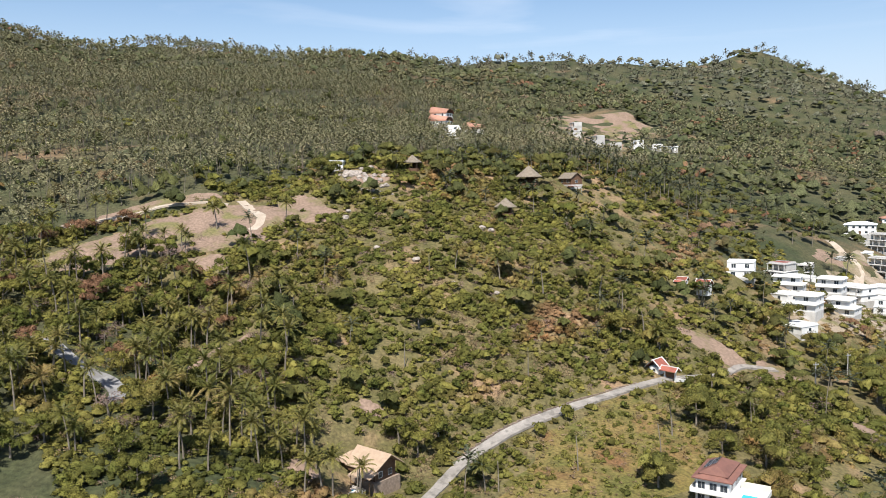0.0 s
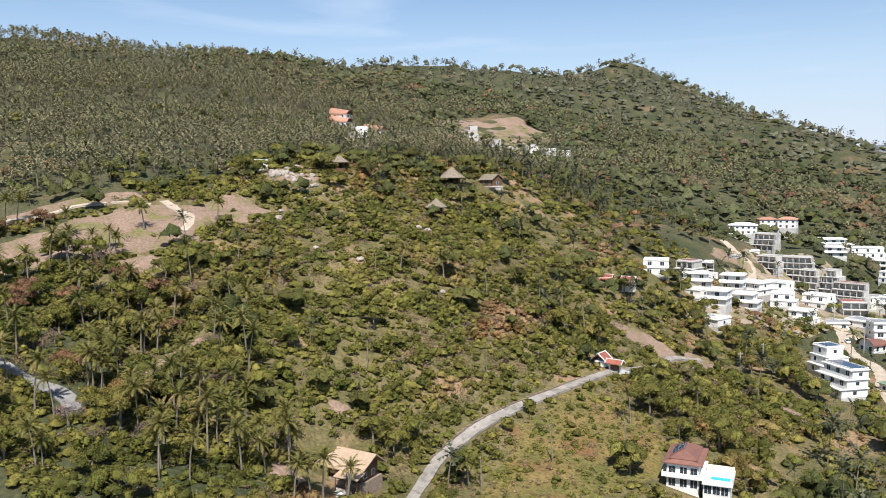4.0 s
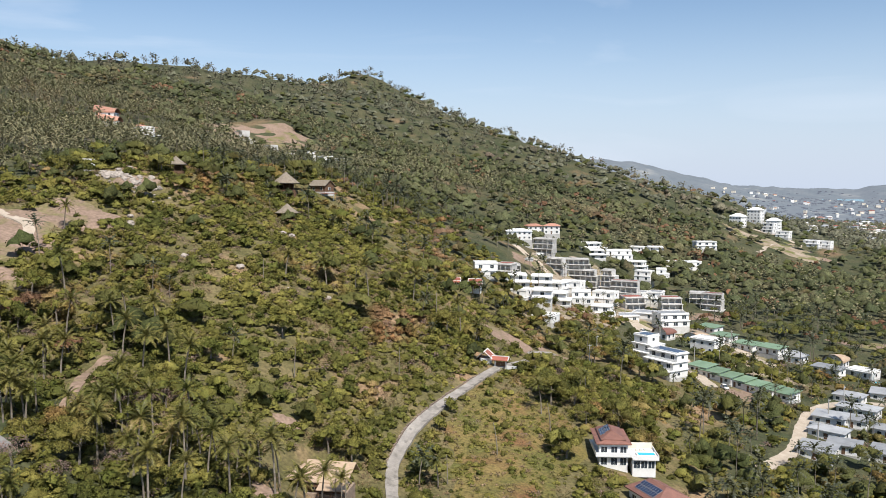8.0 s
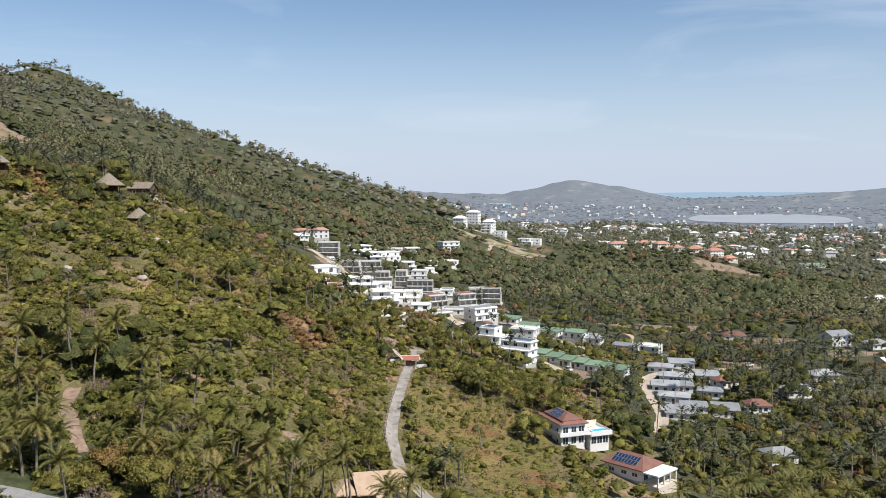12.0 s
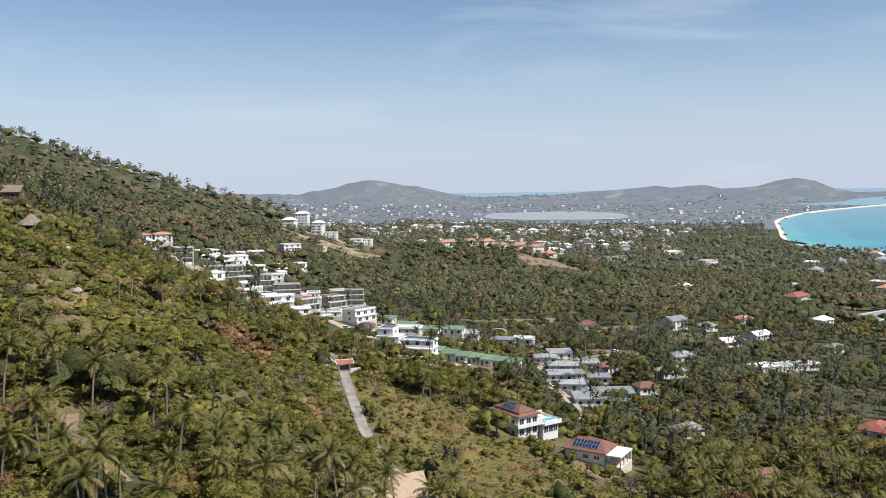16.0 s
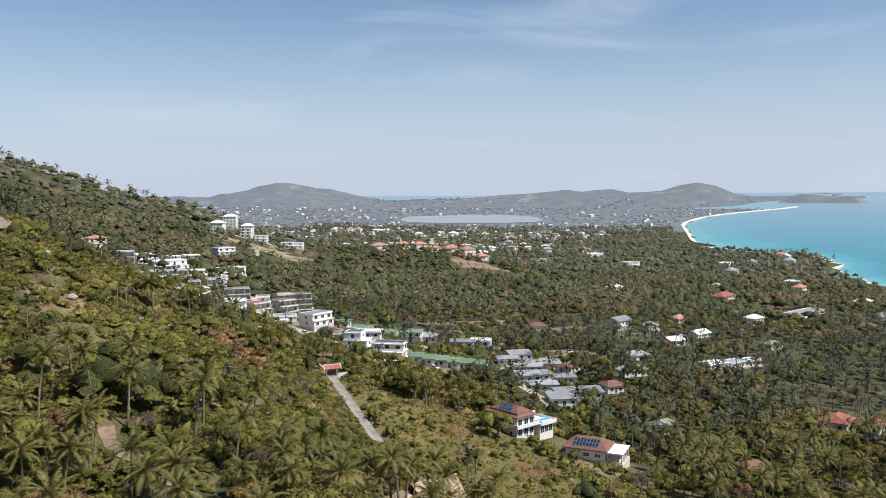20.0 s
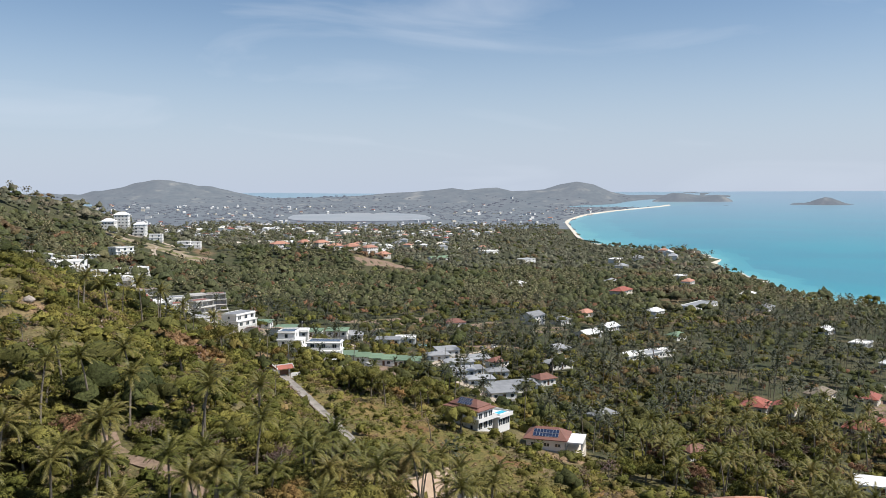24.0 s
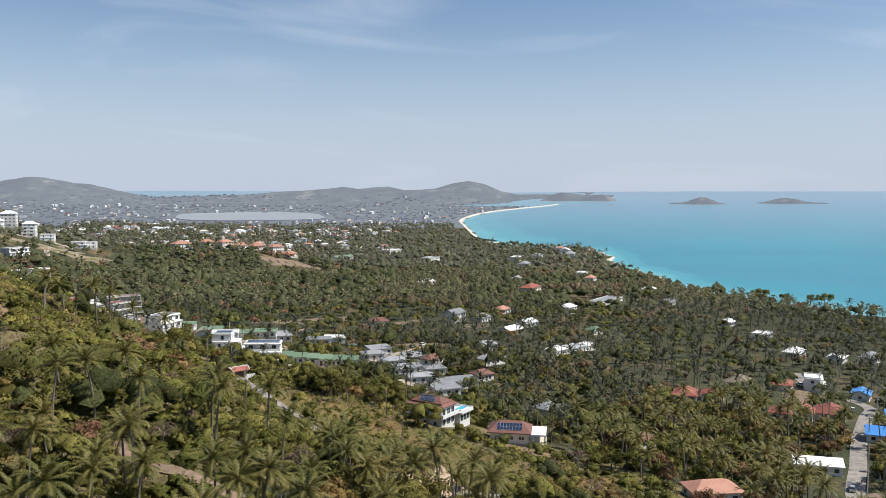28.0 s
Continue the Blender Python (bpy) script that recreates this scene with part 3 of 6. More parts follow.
def ribbon(name, points, width, mat, label, up=0.12, step=2.0, ragged=0.0, kerb=None):
    c = spline(points, step)
    d = np.gradient(c, axis=0)
    d /= np.linalg.norm(d, axis=1)[:, None]
    n = np.stack([-d[:, 1], d[:, 0]], 1)
    r = np.random.RandomState(len(c))
    f = Form()
    across = np.array([-0.5, -0.25, 0, 0.25, 0.5])
    rows = []
    zc = height(c[:, 0], c[:, 1])
    for i in range(len(c)):
        for a in across:
            w = width * a + (r.uniform(-1, 1) * ragged if abs(a) == 0.5 else 0)
            p = c[i] + n[i] * w
            rows.append((p[0], p[1], zc[i]))
    rows = np.array(rows)
    rows[:, 2] = np.maximum(rows[:, 2], height(rows[:, 0], rows[:, 1])) + up
    rows = [tuple(q) for q in rows]
    m = len(across)
    faces = [(i * m + j + 1, i * m + j, (i + 1) * m + j, (i + 1) * m + j + 1) for i in range(len(c) - 1) for j in range(m - 1)]
    f.add(rows, faces)
    k = len(rows)
    for edge in (0, m - 1):     # the slab's sides, down into the ground
        low = [(rows[i * m + edge][0], rows[i * m + edge][1], rows[i * m + edge][2] - 0.6) for i in range(len(c))]
        f.add([rows[i * m + edge] for i in range(len(c))] + low,
              [(i, i + 1, len(c) + i + 1, len(c) + i) if edge else (i + 1, i, len(c) + i, len(c) + i + 1) for i in range(len(c) - 1)])
    ROADS.append((points, width))
    return tagged(part(name, f, mat), label, "road", kind="structure")


LANE = [(22, -12), (15, 0), (10, 8), (6.2, 15), (2.6, 23), (0.4, 34), (-0.6, 43), (-0.4, 58), (0.3, 75), (1.2, 92), (2, 106)]
ribbon("road", LANE, 2.9, M_CONCRETE, "narrow worn concrete lane up to a gate", ragged=0.12, up=0.3)
ribbon("road_beyond_gate", [(2, 106), (4, 124), (2, 138), (6, 152)], 2.4, M_CONCRETE, "concrete lane beyond the gate", ragged=0.15)
ribbon("road_west", [(-90, -50), (-71, -44), (-62, -40.5), (-53, -39.5), (-46, -42)], 4.0, M_ASPHALT, "grey road winding through the trees")
ribbon("track", [(-150, 36), (-142, 35), (-134, 35), (-126, 33), (-121, 27)], 3.4, M_DIRT_ROAD, "pale track over a bare field", ragged=0.3)
ribbon("track_wood", [(-50, -24), (-54, -18), (-60, -8), (-62, 0)], 2.6, M_EARTH, "earth track between palms", ragged=0.3)
ribbon("track_ridge", [(-172, -30), (-167, -8), (-158, 14), (-148, 30)], 3.0, M_DIRT_ROAD, "pale earth track along the slope", ragged=0.4)
ribbon("road_village", [(82, 96), (90, 121), (93, 149), (97, 173), (107, 190), (126, 205), (165, 222)], 4.2, M_DIRT_ROAD, "pale village road between bungalows", ragged=0.2)
ribbon("road_works", [(12, 275), (21, 250), (31, 230), (43, 220), (52, 196), (62, 176)], 4.6, M_DIRT_ROAD, "pale dirt road past building sites", ragged=0.4)
ribbon("road_estate", [(-66, 318), (-42, 303), (-24, 266), (4, 262), (36, 256), (58, 262), (82, 232)], 4.4, M_DIRT_ROAD, "dirt road through the hillside estate", ragged=0.4)
ribbon("road_shore", [(104, -40), (124, -27), (150, -15), (182, 0), (218, 15), (242, 26), (262, 60), (290, 84)], 5.0, M_CONCRETE, "concrete village street with traffic marks")
ribbon("road_mansion", [(60, 640), (70, 690), (95, 715), (80, 740), (50, 752)], 4.0, M_DIRT_ROAD, "pale road up to hilltop houses", ragged=0.3)

# the low stone wall along the lane's uphill side, in short lengths
kerb_line = spline([(2.6, 23), (0.4, 34), (-0.6, 43), (-0.4, 58), (0.3, 75), (1.1, 90)], 2.2) - np.array([1.75, 0])
kerb = tagged(new("kerb"), "low brown stone kerb wall along the lane", "kerb", kind="structure")
for a, b in zip(kerb_line[:-1], kerb_line[1:]):
    d = b - a
    L = float(np.linalg.norm(d))
    m = pose((a[0] + b[0]) / 2, (a[1] + b[1]) / 2, height_at(*((a + b) / 2)) - 0.1, 0, 0, math.degrees(math.atan2(d[1], d[0])))
    part("kerbstone", Form().box(-L / 2 + 0.02, -0.16, 0, L / 2 - 0.02, 0.16, 0.62 + 0.1 * math.sin(a[1] * 3)), M_KERB, kerb, at=m)


def patch(name, cx, cy, ra, rb, turn, mat, label, up=0.10, rings=7, around=40):
    """An uneven area of other ground laid over the slope."""
    f = Form()
    c, s = math.cos(radians(turn)), math.sin(radians(turn))
    r = np.random.RandomState(int(abs(cx * 7 + cy)))
    edge = 1 + 0.16 * np.sin(np.arange(around) * 2 * math.pi / around * 3 + r.uniform(0, 6)) + 0.13 * r.uniform(-1, 1, around)
    v = []
    for j in range(rings + 1):
        for i in range(around):
            a, k = i * 2 * math.pi / around, j / rings
            u, w = ra * k * edge[i] * math.cos(a), rb * k * edge[i] * math.sin(a)
            x, y = cx + u * c - w * s, cy + u * s + w * c
            v.append((x, y, up if j < rings else -0.2))
    v = np.array(v)
    v[:, 2] += height(v[:, 0], v[:, 1])
    faces = [(j * around + i, (j + 1) * around + i, (j + 1) * around + (i + 1) % around, j * around + (i + 1) % around) for j in range(rings) for i in range(around)]
    f.add(v, faces)
    ob = tagged(part(name, f, mat), label, "ground", kind="structure")
    ob.data.shade_smooth()
    return ob


patch("site_ground", -14, 292, 92, 40, 97, M_SITE, "pale trampled earth between hillside building sites", up=0.12, rings=14)
patch("village_ground", 66, 236, 62, 16, 118, M_SITE, "pale trampled earth between bungalows", up=0.11, rings=10)
patch("slope_ground", 72, 700, 52, 26, -25, M_SITE, "dry grassy slope below hilltop houses", up=0.2, rings=8)
for i, (cx, cy, ra, rb, tn) in enumerate(CLEARINGS):
    big = i == 4
    patch("field" if big else "bare_ground", cx, cy, ra, rb, tn, M_FIELD if big else M_EARTH, "dry yellow grass field beside the lane" if big else "bare reddish-tan cleared earth",
          rings=16 if big or ra > 30 else 8)

# ---- houses ----
def thing(name, x, y, rot, label, category, group="", z=None, room=None):
    if z is None:
        z = height_at(x, y)
    ob = tagged(new(name), label, category, group)
    ob.matrix_basis = pose(x, y, z, 0, 0, rot)
    if room:
        BUILT.append((x, y, room))
    return ob


FRAME_MESH, PANE_MESH = {}, {}


def window(parent, x, y, z, face, w=1.3, h=1.3, mat=None, name="window"):
    """A framed pane on a wall. face: degrees by which its outside is turned from -y."""
    key = (round(w, 1), round(h, 1))
    if key not in FRAME_MESH:
        t = 0.08
        f = Form().box(-w / 2, -0.07, 0, -w / 2 + t, 0.02, h).box(w / 2 - t, -0.07, 0, w / 2, 0.02, h)
        f.box(-w / 2 + t, -0.07, 0, w / 2 - t, 0.02, t).box(-w / 2 + t, -0.07, h - t, w / 2 - t, 0.02, h)
        if w > 1.5:
            f.box(-0.04, -0.06, t, 0.04, 0.02, h - t)
        FRAME_MESH[key] = f.mesh("window", mat or M_WHITE)
        PANE_MESH[key] = Form().box(-w / 2 + t, -0.03, t, w / 2 - t, 0.02, h - t).mesh("pane", M_GLASS)
    ob = part(name, FRAME_MESH[key], None, parent, at=pose(x, y, z, 0, 0, face))
    part("pane", PANE_MESH[key], None, ob)
    return ob


def windows_round(ob, w, d, z, n_front, n_side, ww=1.3, hh=1.3, sides="fblr"):
    for s, n, length, off, face in (("f", n_front, w, -d / 2, 0), ("b", n_front, w, d / 2, 180), ("r", n_side, d, w / 2, 90), ("l", n_side, d, -w / 2, -90)):
        if s not in sides:
            continue
        for i in range(n):
            p = (i + 0.5) / n * length - length / 2
            if s in "fb":
                window(ob, p, off, z, face, ww, hh)
            else:
                window(ob, off, p, z, face, ww, hh)


def house(x, y, rot, w, d, storeys=1, walls=None, roof="hip", roof_mat=None, label="", name="house", group="", rise=None, over=0.6, storey=2.9, z=None, rich=True, sink=3.5, category="house"):
    """A house with plinth, walls, windows, a door and a roof of the kind asked for."""
    walls = walls or M_WHITE
    ob = thing(name, x, y, rot, label, category, group, z, max(w, d) * 0.56 + 0.8)
    H = storeys * storey
    part("plinth", Form().box(-w / 2 - 0.15, -d / 2 - 0.15, -sink, w / 2 + 0.15, d / 2 + 0.15, 0.25), M_RAW, ob)
    part("wall", Form().box(-w / 2, -d / 2, 0.25, w / 2, d / 2, H), walls, ob)
    if roof == "hip":
        part("roof", Form().hip(-w / 2 - over, -d / 2 - over, H, w / 2 + over, d / 2 + over, rise or min(w, d) * 0.26), roof_mat, ob)
    elif roof == "gable":
        r = rise or d * 0.24
        part("roof", Form().gable(-w / 2 - over, -d / 2 - over, H - 0.1, w / 2 + over, d / 2 + over, r), roof_mat, ob)
        k = d / 2 * 0.98
        part("gable_wall", Form().add([(sx * (w / 2 - 0.02 * j), yy, zz) for sx in (-1, 1) for j in (0, 8) for yy, zz in ((-k, H), (k, H), (0, H + r * 0.9))],
                                      [(0, 1, 2), (5, 4, 3), (0, 3, 4, 1), (1, 4, 5, 2), (2, 5, 3, 0), (8, 7, 6), (9, 10, 11), (6, 7, 10, 9), (7, 8, 11, 10), (8, 6, 9, 11)]), walls, ob)
    elif roof == "mono":
        v = [(-w / 2 - over, -d / 2 - over, H), (w / 2 + over, -d / 2 - over, H), (w / 2 + over, d / 2 + over, H + d * 0.1), (-w / 2 - over, d / 2 + over, H + d * 0.1)]
        v = v + [(a, b, c + 0.22) for a, b, c in v]
        part("roof", Form().add(v, [(3, 2, 1, 0), (4, 5, 6, 7), (0, 1, 5, 4), (1, 2, 6, 5), (2, 3, 7, 6), (3, 0, 4, 7)]), roof_mat, ob)
    else:
        f = Form().box(-w / 2 - over * 0.7, -d / 2 - over * 0.7, H, w / 2 + over * 0.7, d / 2 + over * 0.7, H + 0.25)
        part("roof", f, roof_mat or M_WHITE, ob)
        p = Form()
        for a in ((-w / 2, -d / 2, w / 2, -d / 2 + 0.15), (-w / 2, d / 2 - 0.15, w / 2, d / 2), (-w / 2, -d / 2 + 0.15, -w / 2 + 0.15, d / 2 - 0.15), (w / 2 - 0.15, -d / 2 + 0.15, w / 2, d / 2 - 0.15)):
            p.box(a[0], a[1], H + 0.25, a[2], a[3], H + 0.75)
        part("parapet", p, walls, ob)
    nf = max(2, int(w / 3.2))
    for s in range(storeys):
        windows_round(ob, w, d, s * storey + 0.95, nf, max(1, int(d / 3.6)), 1.5, 1.35, "fblr" if rich else "fr")
    part("door", Form().box(-0.5, -d / 2 - 0.05, 0.25, 0.5, -d / 2 + 0.03, 2.3), M_WOOD, ob)
    return ob


def modern(x, y, rot, w, d, storeys, label, seed, z=None, walls=None, top=None, group="", terrace=True, raw=False, name="box_house"):
    """A flat-roofed house of stacked storeys that step back, with slabs, glazing and terraces."""
    r = random.Random(seed)
    walls = walls or (M_RAW if raw else M_WHITE)
    ob = thing(name, x, y, rot, label, "house", group, z, max(w, d) * 0.56 + 0.8)
    part("plinth", Form().box(-w / 2, -d / 2, -6, w / 2, d / 2, 0.1), M_RAW, ob)
    y0, x0, x1 = -d / 2, -w / 2, w / 2
    jut, wide = r.choice((0.25, 0.5, 1.2)), r.choice((1.4, 1.8, 2.3))
    for s in range(storeys):
        zb = s * 3.1
        if s:
            y0 += r.uniform(0.8, 2.2)
            if r.random() < 0.6:
                x1 -= r.uniform(0.0, w * 0.25)
        part("storey", Form().box(x0, y0 + (2.2 if raw else 0), zb + 0.1, x1, d / 2, zb + 2.8), walls, ob)
        part("floor_slab", Form().box(x0 - jut * 0.4, y0 - (1.3 if raw else jut), zb + 2.8, x1 + jut * 0.4, d / 2 + 0.3, zb + 3.1), walls, ob)
        if raw:
            n = max(3, int((x1 - x0) / 3))
            for i in range(n + 1):
                px = x0 + (x1 - x0) * i / n
                part("column", Form().box(px - 0.17, y0 - 1.1, zb + 0.1, px + 0.17, y0 - 0.76, zb + 2.8), walls, ob)
            part("side_wall", Form().box(x1 + 0.02, y0, zb + 0.1, x1 + 0.2, d / 2, zb + 2.8), walls, ob)
        else:
            n = max(1, int((x1 - x0) / 4.6))
            for i in range(n):
                window(ob, x0 + (i + 0.5) / n * (x1 - x0), y0, zb + 0.6, 0, wide, 1.8)
            window(ob, x1, (y0 + d / 2) / 2, zb + 0.9, 90, 1.5, 1.35)
            window(ob, x0, (y0 + d / 2) / 2, zb + 0.9, -90, 1.5, 1.35)
            if terrace and s and jut > 1:
                part("railing", Form().box(x0 - 0.4, y0 - 1.25, zb + 0.05, x1 + 0.4, y0 - 1.17, zb + 0.95), M_WHITE, ob)
    H = storeys * 3.1
    p = Form()
    for a in ((x0, y0, x1, y0 + 0.15), (x0, d / 2 - 0.15, x1, d / 2), (x0, y0 + 0.15, x0 + 0.15, d / 2 - 0.15), (x1 - 0.15, y0 + 0.15, x1, d / 2 - 0.15)):
        p.box(a[0], a[1], H, a[2], a[3], H + 0.5)
    part("parapet", p, walls, ob)
    if top:
        part("roof_panel", Form().box(x0 + 0.6, y0 + 0.6, H + 0.004, x1 - 0.6, d / 2 - 0.6, H + 0.35), top, ob)
    return ob


def hut(x, y, rot, r, z=None, label="", posts=8, roof=None, wall=True, tall=2.6, name="thatched_hut"):
    """An open pavilion under a steep roof."""
    ob = thing(name, x, y, rot, label, "hut", "", z, r * 0.7)
    part("deck", Form().cone(0, 0, -3, 0.3, r * 0.85, r * 0.85, 12), M_WOOD, ob)
    for i in range(posts):
        a = i * 2 * math.pi / posts
        part("post", Form().cone(r * 0.75 * math.cos(a), r * 0.75 * math.sin(a), 0.3, tall + 0.4, 0.11, 0.1, 6), M_WOOD, ob)
    if wall:
        part("back_wall", Form().box(-r * 0.5, r * 0.3, 0.3, r * 0.5, r * 0.42, tall), M_WOOD, ob)
    n = 14
    f = Form()
    v = []
    for zz, rr in ((tall, r * 1.12), (tall + 0.25, r * 1.14), (tall + r * 0.5, r * 0.55), (tall + r * 0.95, 0.12)):
        v += [(rr * math.cos(i * 2 * math.pi / n) * (1 + 0.02 * math.sin(i * 5)), rr * math.sin(i * 2 * math.pi / n), zz) for i in range(n)]
    f.add(v, [(j * n + i, j * n + (i + 1) % n, (j + 1) * n + (i + 1) % n, (j + 1) * n + i) for j in range(3) for i in range(n)] + [tuple(range(n - 1, -1, -1)), tuple(range(3 * n, 4 * n))])
    part("roof", f, roof or M_THATCH, ob)
    return ob


def arch_house(x, y, rot, w, d, roof_mat, label, z=None):
    """A house under one curved roof that rises to its open end."""
    ob = thing("arch_roofed_house", x, y, rot, label, "house", "", z, max(w, d) * 0.56 + 1)
    part("plinth", Form().box(-w / 2 - 0.1, -d / 2 - 0.1, -4, w / 2 + 0.1, d / 2 + 0.1, 0.2), M_RAW, ob)
    part("wall", Form().box(-w / 2, -d / 2, 0.2, w / 2, d / 2, 2.9), M_WHITE, ob)
    n, m = 12, 6
    v = []
    for lay in (0.0, 0.22):
        for j in range(m + 1):
            k = j / m
            yy = -d / 2 - 1.4 + (d + 2.2) * k
            for i in range(n + 1):
                a = math.pi * i / n
                v.append((-math.cos(a) * (w / 2 + 0.5), yy, 2.5 + lay + math.sin(a) * (w * 0.42) * (1.0 - 0.45 * k)))
    st = (n + 1) * (m + 1)
    fc = [(st + j * (n + 1) + i, st + j * (n + 1) + i + 1, st + (j + 1) * (n + 1) + i + 1, st + (j + 1) * (n + 1) + i) for j in range(m) for i in range(n)]
    fc += [tuple(reversed([q - st for q in t])) for t in fc]
    part("roof", Form().add(v, fc), roof_mat, ob)
    end = [(-math.cos(math.pi * i / n) * w / 2 * 0.98, -d / 2 + 0.02, 2.9 + math.sin(math.pi * i / n) * w * 0.38) for i in range(n + 1)]
    part("gable_wall", Form().add(end + [(a, b + 0.15, c) for a, b, c in end], [tuple(range(n + 1)), tuple(range(2 * n + 1, n, -1))]), M_WHITE, ob)
    windows_round(ob, w, d, 0.5, max(2, int(w / 3)), 2, 1.5, 1.9)
    return ob


def solar_panel(parent, m, w=1.0, h=1.65):
    """One framed module, flat in its local xy."""
    key = (w, h)
    if key not in SOLAR_MESH:
        fr = Form()
        for a in ((0, 0, w, 0.04), (0, h - 0.04, w, h), (0, 0.04, 0.04, h - 0.04), (w - 0.04, 0.04, w, h - 0.04)):
            fr.box(a[0], a[1], 0, a[2], a[3], 0.06)
        SOLAR_MESH[key] = (fr.mesh("solar_panel", M_METAL), Form().box(0.04, 0.04, 0, w - 0.04, h - 0.04, 0.045).mesh("cell_sheet", M_SOLAR))
    ob = part("solar_panel", SOLAR_MESH[key][0], None, parent, at=m)
    part("cell_sheet", SOLAR_MESH[key][1], None, ob)


SOLAR_MESH = {}


def slope_pose(p0, along, up):
    """A pose on a roof plane: origin, x along the eave, y up the slope."""
    x, y = Vector(along).normalized(), Vector(up).normalized()
    n = x.cross(y)
    return Matrix.Translation(p0) @ Matrix((x, y, n)).transposed().to_4x4()


def pool(x, y, z, rot, w, d, label="small turquoise swimming pool with a white rim"):
    ob = thing("swimming_pool", x, y, rot, label, "pool", "", z)
    f = Form()
    for a in ((-w / 2, -d / 2, w / 2, -d / 2 + 0.3), (-w / 2, d / 2 - 0.3, w / 2, d / 2), (-w / 2, -d / 2 + 0.3, -w / 2 + 0.3, d / 2 - 0.3), (w / 2 - 0.3, -d / 2 + 0.3, w / 2, d / 2 - 0.3)):
        f.box(a[0], a[1], -1.2, a[2], a[3], 0.12)
    part("rim", f, M_WHITE, ob)
    part("basin_floor", Form().box(-w / 2 + 0.3, -d / 2 + 0.3, -1.2, w / 2 - 0.3, d / 2 - 0.3, -1.0), M_WHITE, ob)
    part("pool_water", Form().box(-w / 2 + 0.3, -d / 2 + 0.3, -0.98, w / 2 - 0.3, d / 2 - 0.3, 0.0), M_POOL, ob)
    return ob


# the white villa under a brown hipped roof, with a raised pool terrace
def white_villa(x, y, rot, z):
    ob = thing("villa", x, y, rot, "white two-storey villa with brown hipped roof and solar panels", "villa", "", z, 9.5)
    ob.scale = (0.82, 0.82, 0.9)
    part("lower_storey", Form().box(-4.4, -7.2, -2.5, 4.4, 7.2, 3.0), M_WHITE, ob)
    part("balcony_slab", Form().box(-5.6, -8.6, 3.0, 5.4, 7.6, 3.35), M_WHITE, ob)
    part("upper_storey", Form().box(-4.4, -7.2, 3.35, 4.4, 7.2, 6.2), M_WHITE, ob)
    part("balcony_wall", Form().box(-5.6, -8.6, 3.35, 5.4, -8.45, 4.25).box(-5.6, -8.45, 3.35, -5.45, 3.0, 4.25), M_WHITE, ob)
    part("soffit", Form().box(-5.2, -8.0, 6.2, 5.2, 8.0, 6.36), M_WHITE, ob)
    part("roof", Form().hip(-5.4, -8.2, 6.36, 5.4, 8.2, 1.25, 0.62, 0.25), M_BROWN_ROOF, ob)
    part("upper_roof", Form().hip(-3.9, -6.7, 7.25, 3.9, 6.7, 1.7, 0.5, 0.2), M_BROWN_ROOF, ob)
    # modules on the western slope
    for row, y0, n in ((0, -2.2, 3), (1, -1.2, 4), (0, 1.0, 3), (1, 1.6, 3)):
        for i in range(n):
            m = slope_pose((-3.5 + row * 1.6, y0 + i * 1.04, 7.72 + row * 0.7), (0, -1, 0), (1.6, 0, 0.72))
            solar_panel(ob, m)
    for zz, hh in ((0.3, 2.2), (3.7, 1.9)):
        for px in (-2.9, 0.2, 3.0):
            window(ob, px, -7.2, zz, 0, 2.0, hh)
        for py in (-4.5, 0, 4.5):
            window(ob, 4.4, py, zz, 90, 1.8, hh)
            window(ob, -4.4, py, zz, -90, 1.2, 1.3)
    part("pool_block", Form().box(5.6, -8.8, -2.5, 12.6, -0.6, 2.6), M_WHITE, ob)
    part("terrace_slab", Form().box(5.4, -9.8, 2.6, 13.4, 0.6, 3.0), M_WHITE, ob)
    part("terrace_wall", Form().box(5.4, -9.8, 3.0, 13.4, -9.65, 3.9).box(13.25, -9.65, 3.0, 13.4, 0.6, 3.9), M_WHITE, ob)
    part("back_screen", Form().box(5.6, 0.3, 3.0, 13.2, 0.5, 4.8), M_CREAM, ob)
    for px in (6.9, 9.1, 11.3):
        window(ob, px, -8.8, 0.0, 0, 2.0, 2.2)
    window(ob, 12.6, -4.5, 0.0, 90, 2.0, 2.2)
    for i in range(4):
        lounger = Form().box(6.4 + i * 1.3, -2.1, 3.0, 7.1 + i * 1.3, -0.5, 3.3)
        part("sun_lounger", lounger, M_CREAM, ob)
    return ob


villa_z = -6.7
white_villa(46, 62, 20, villa_z)
_v = pose(46, 62, villa_z, 0, 0, 20) @ Vector((9.6 * 0.86, -6.2 * 0.86, 3.42 * 0.9))
pool(_v.x, _v.y, _v.z, 20, 4.8, 2.9)
BUILT.append((56, 58, 7))


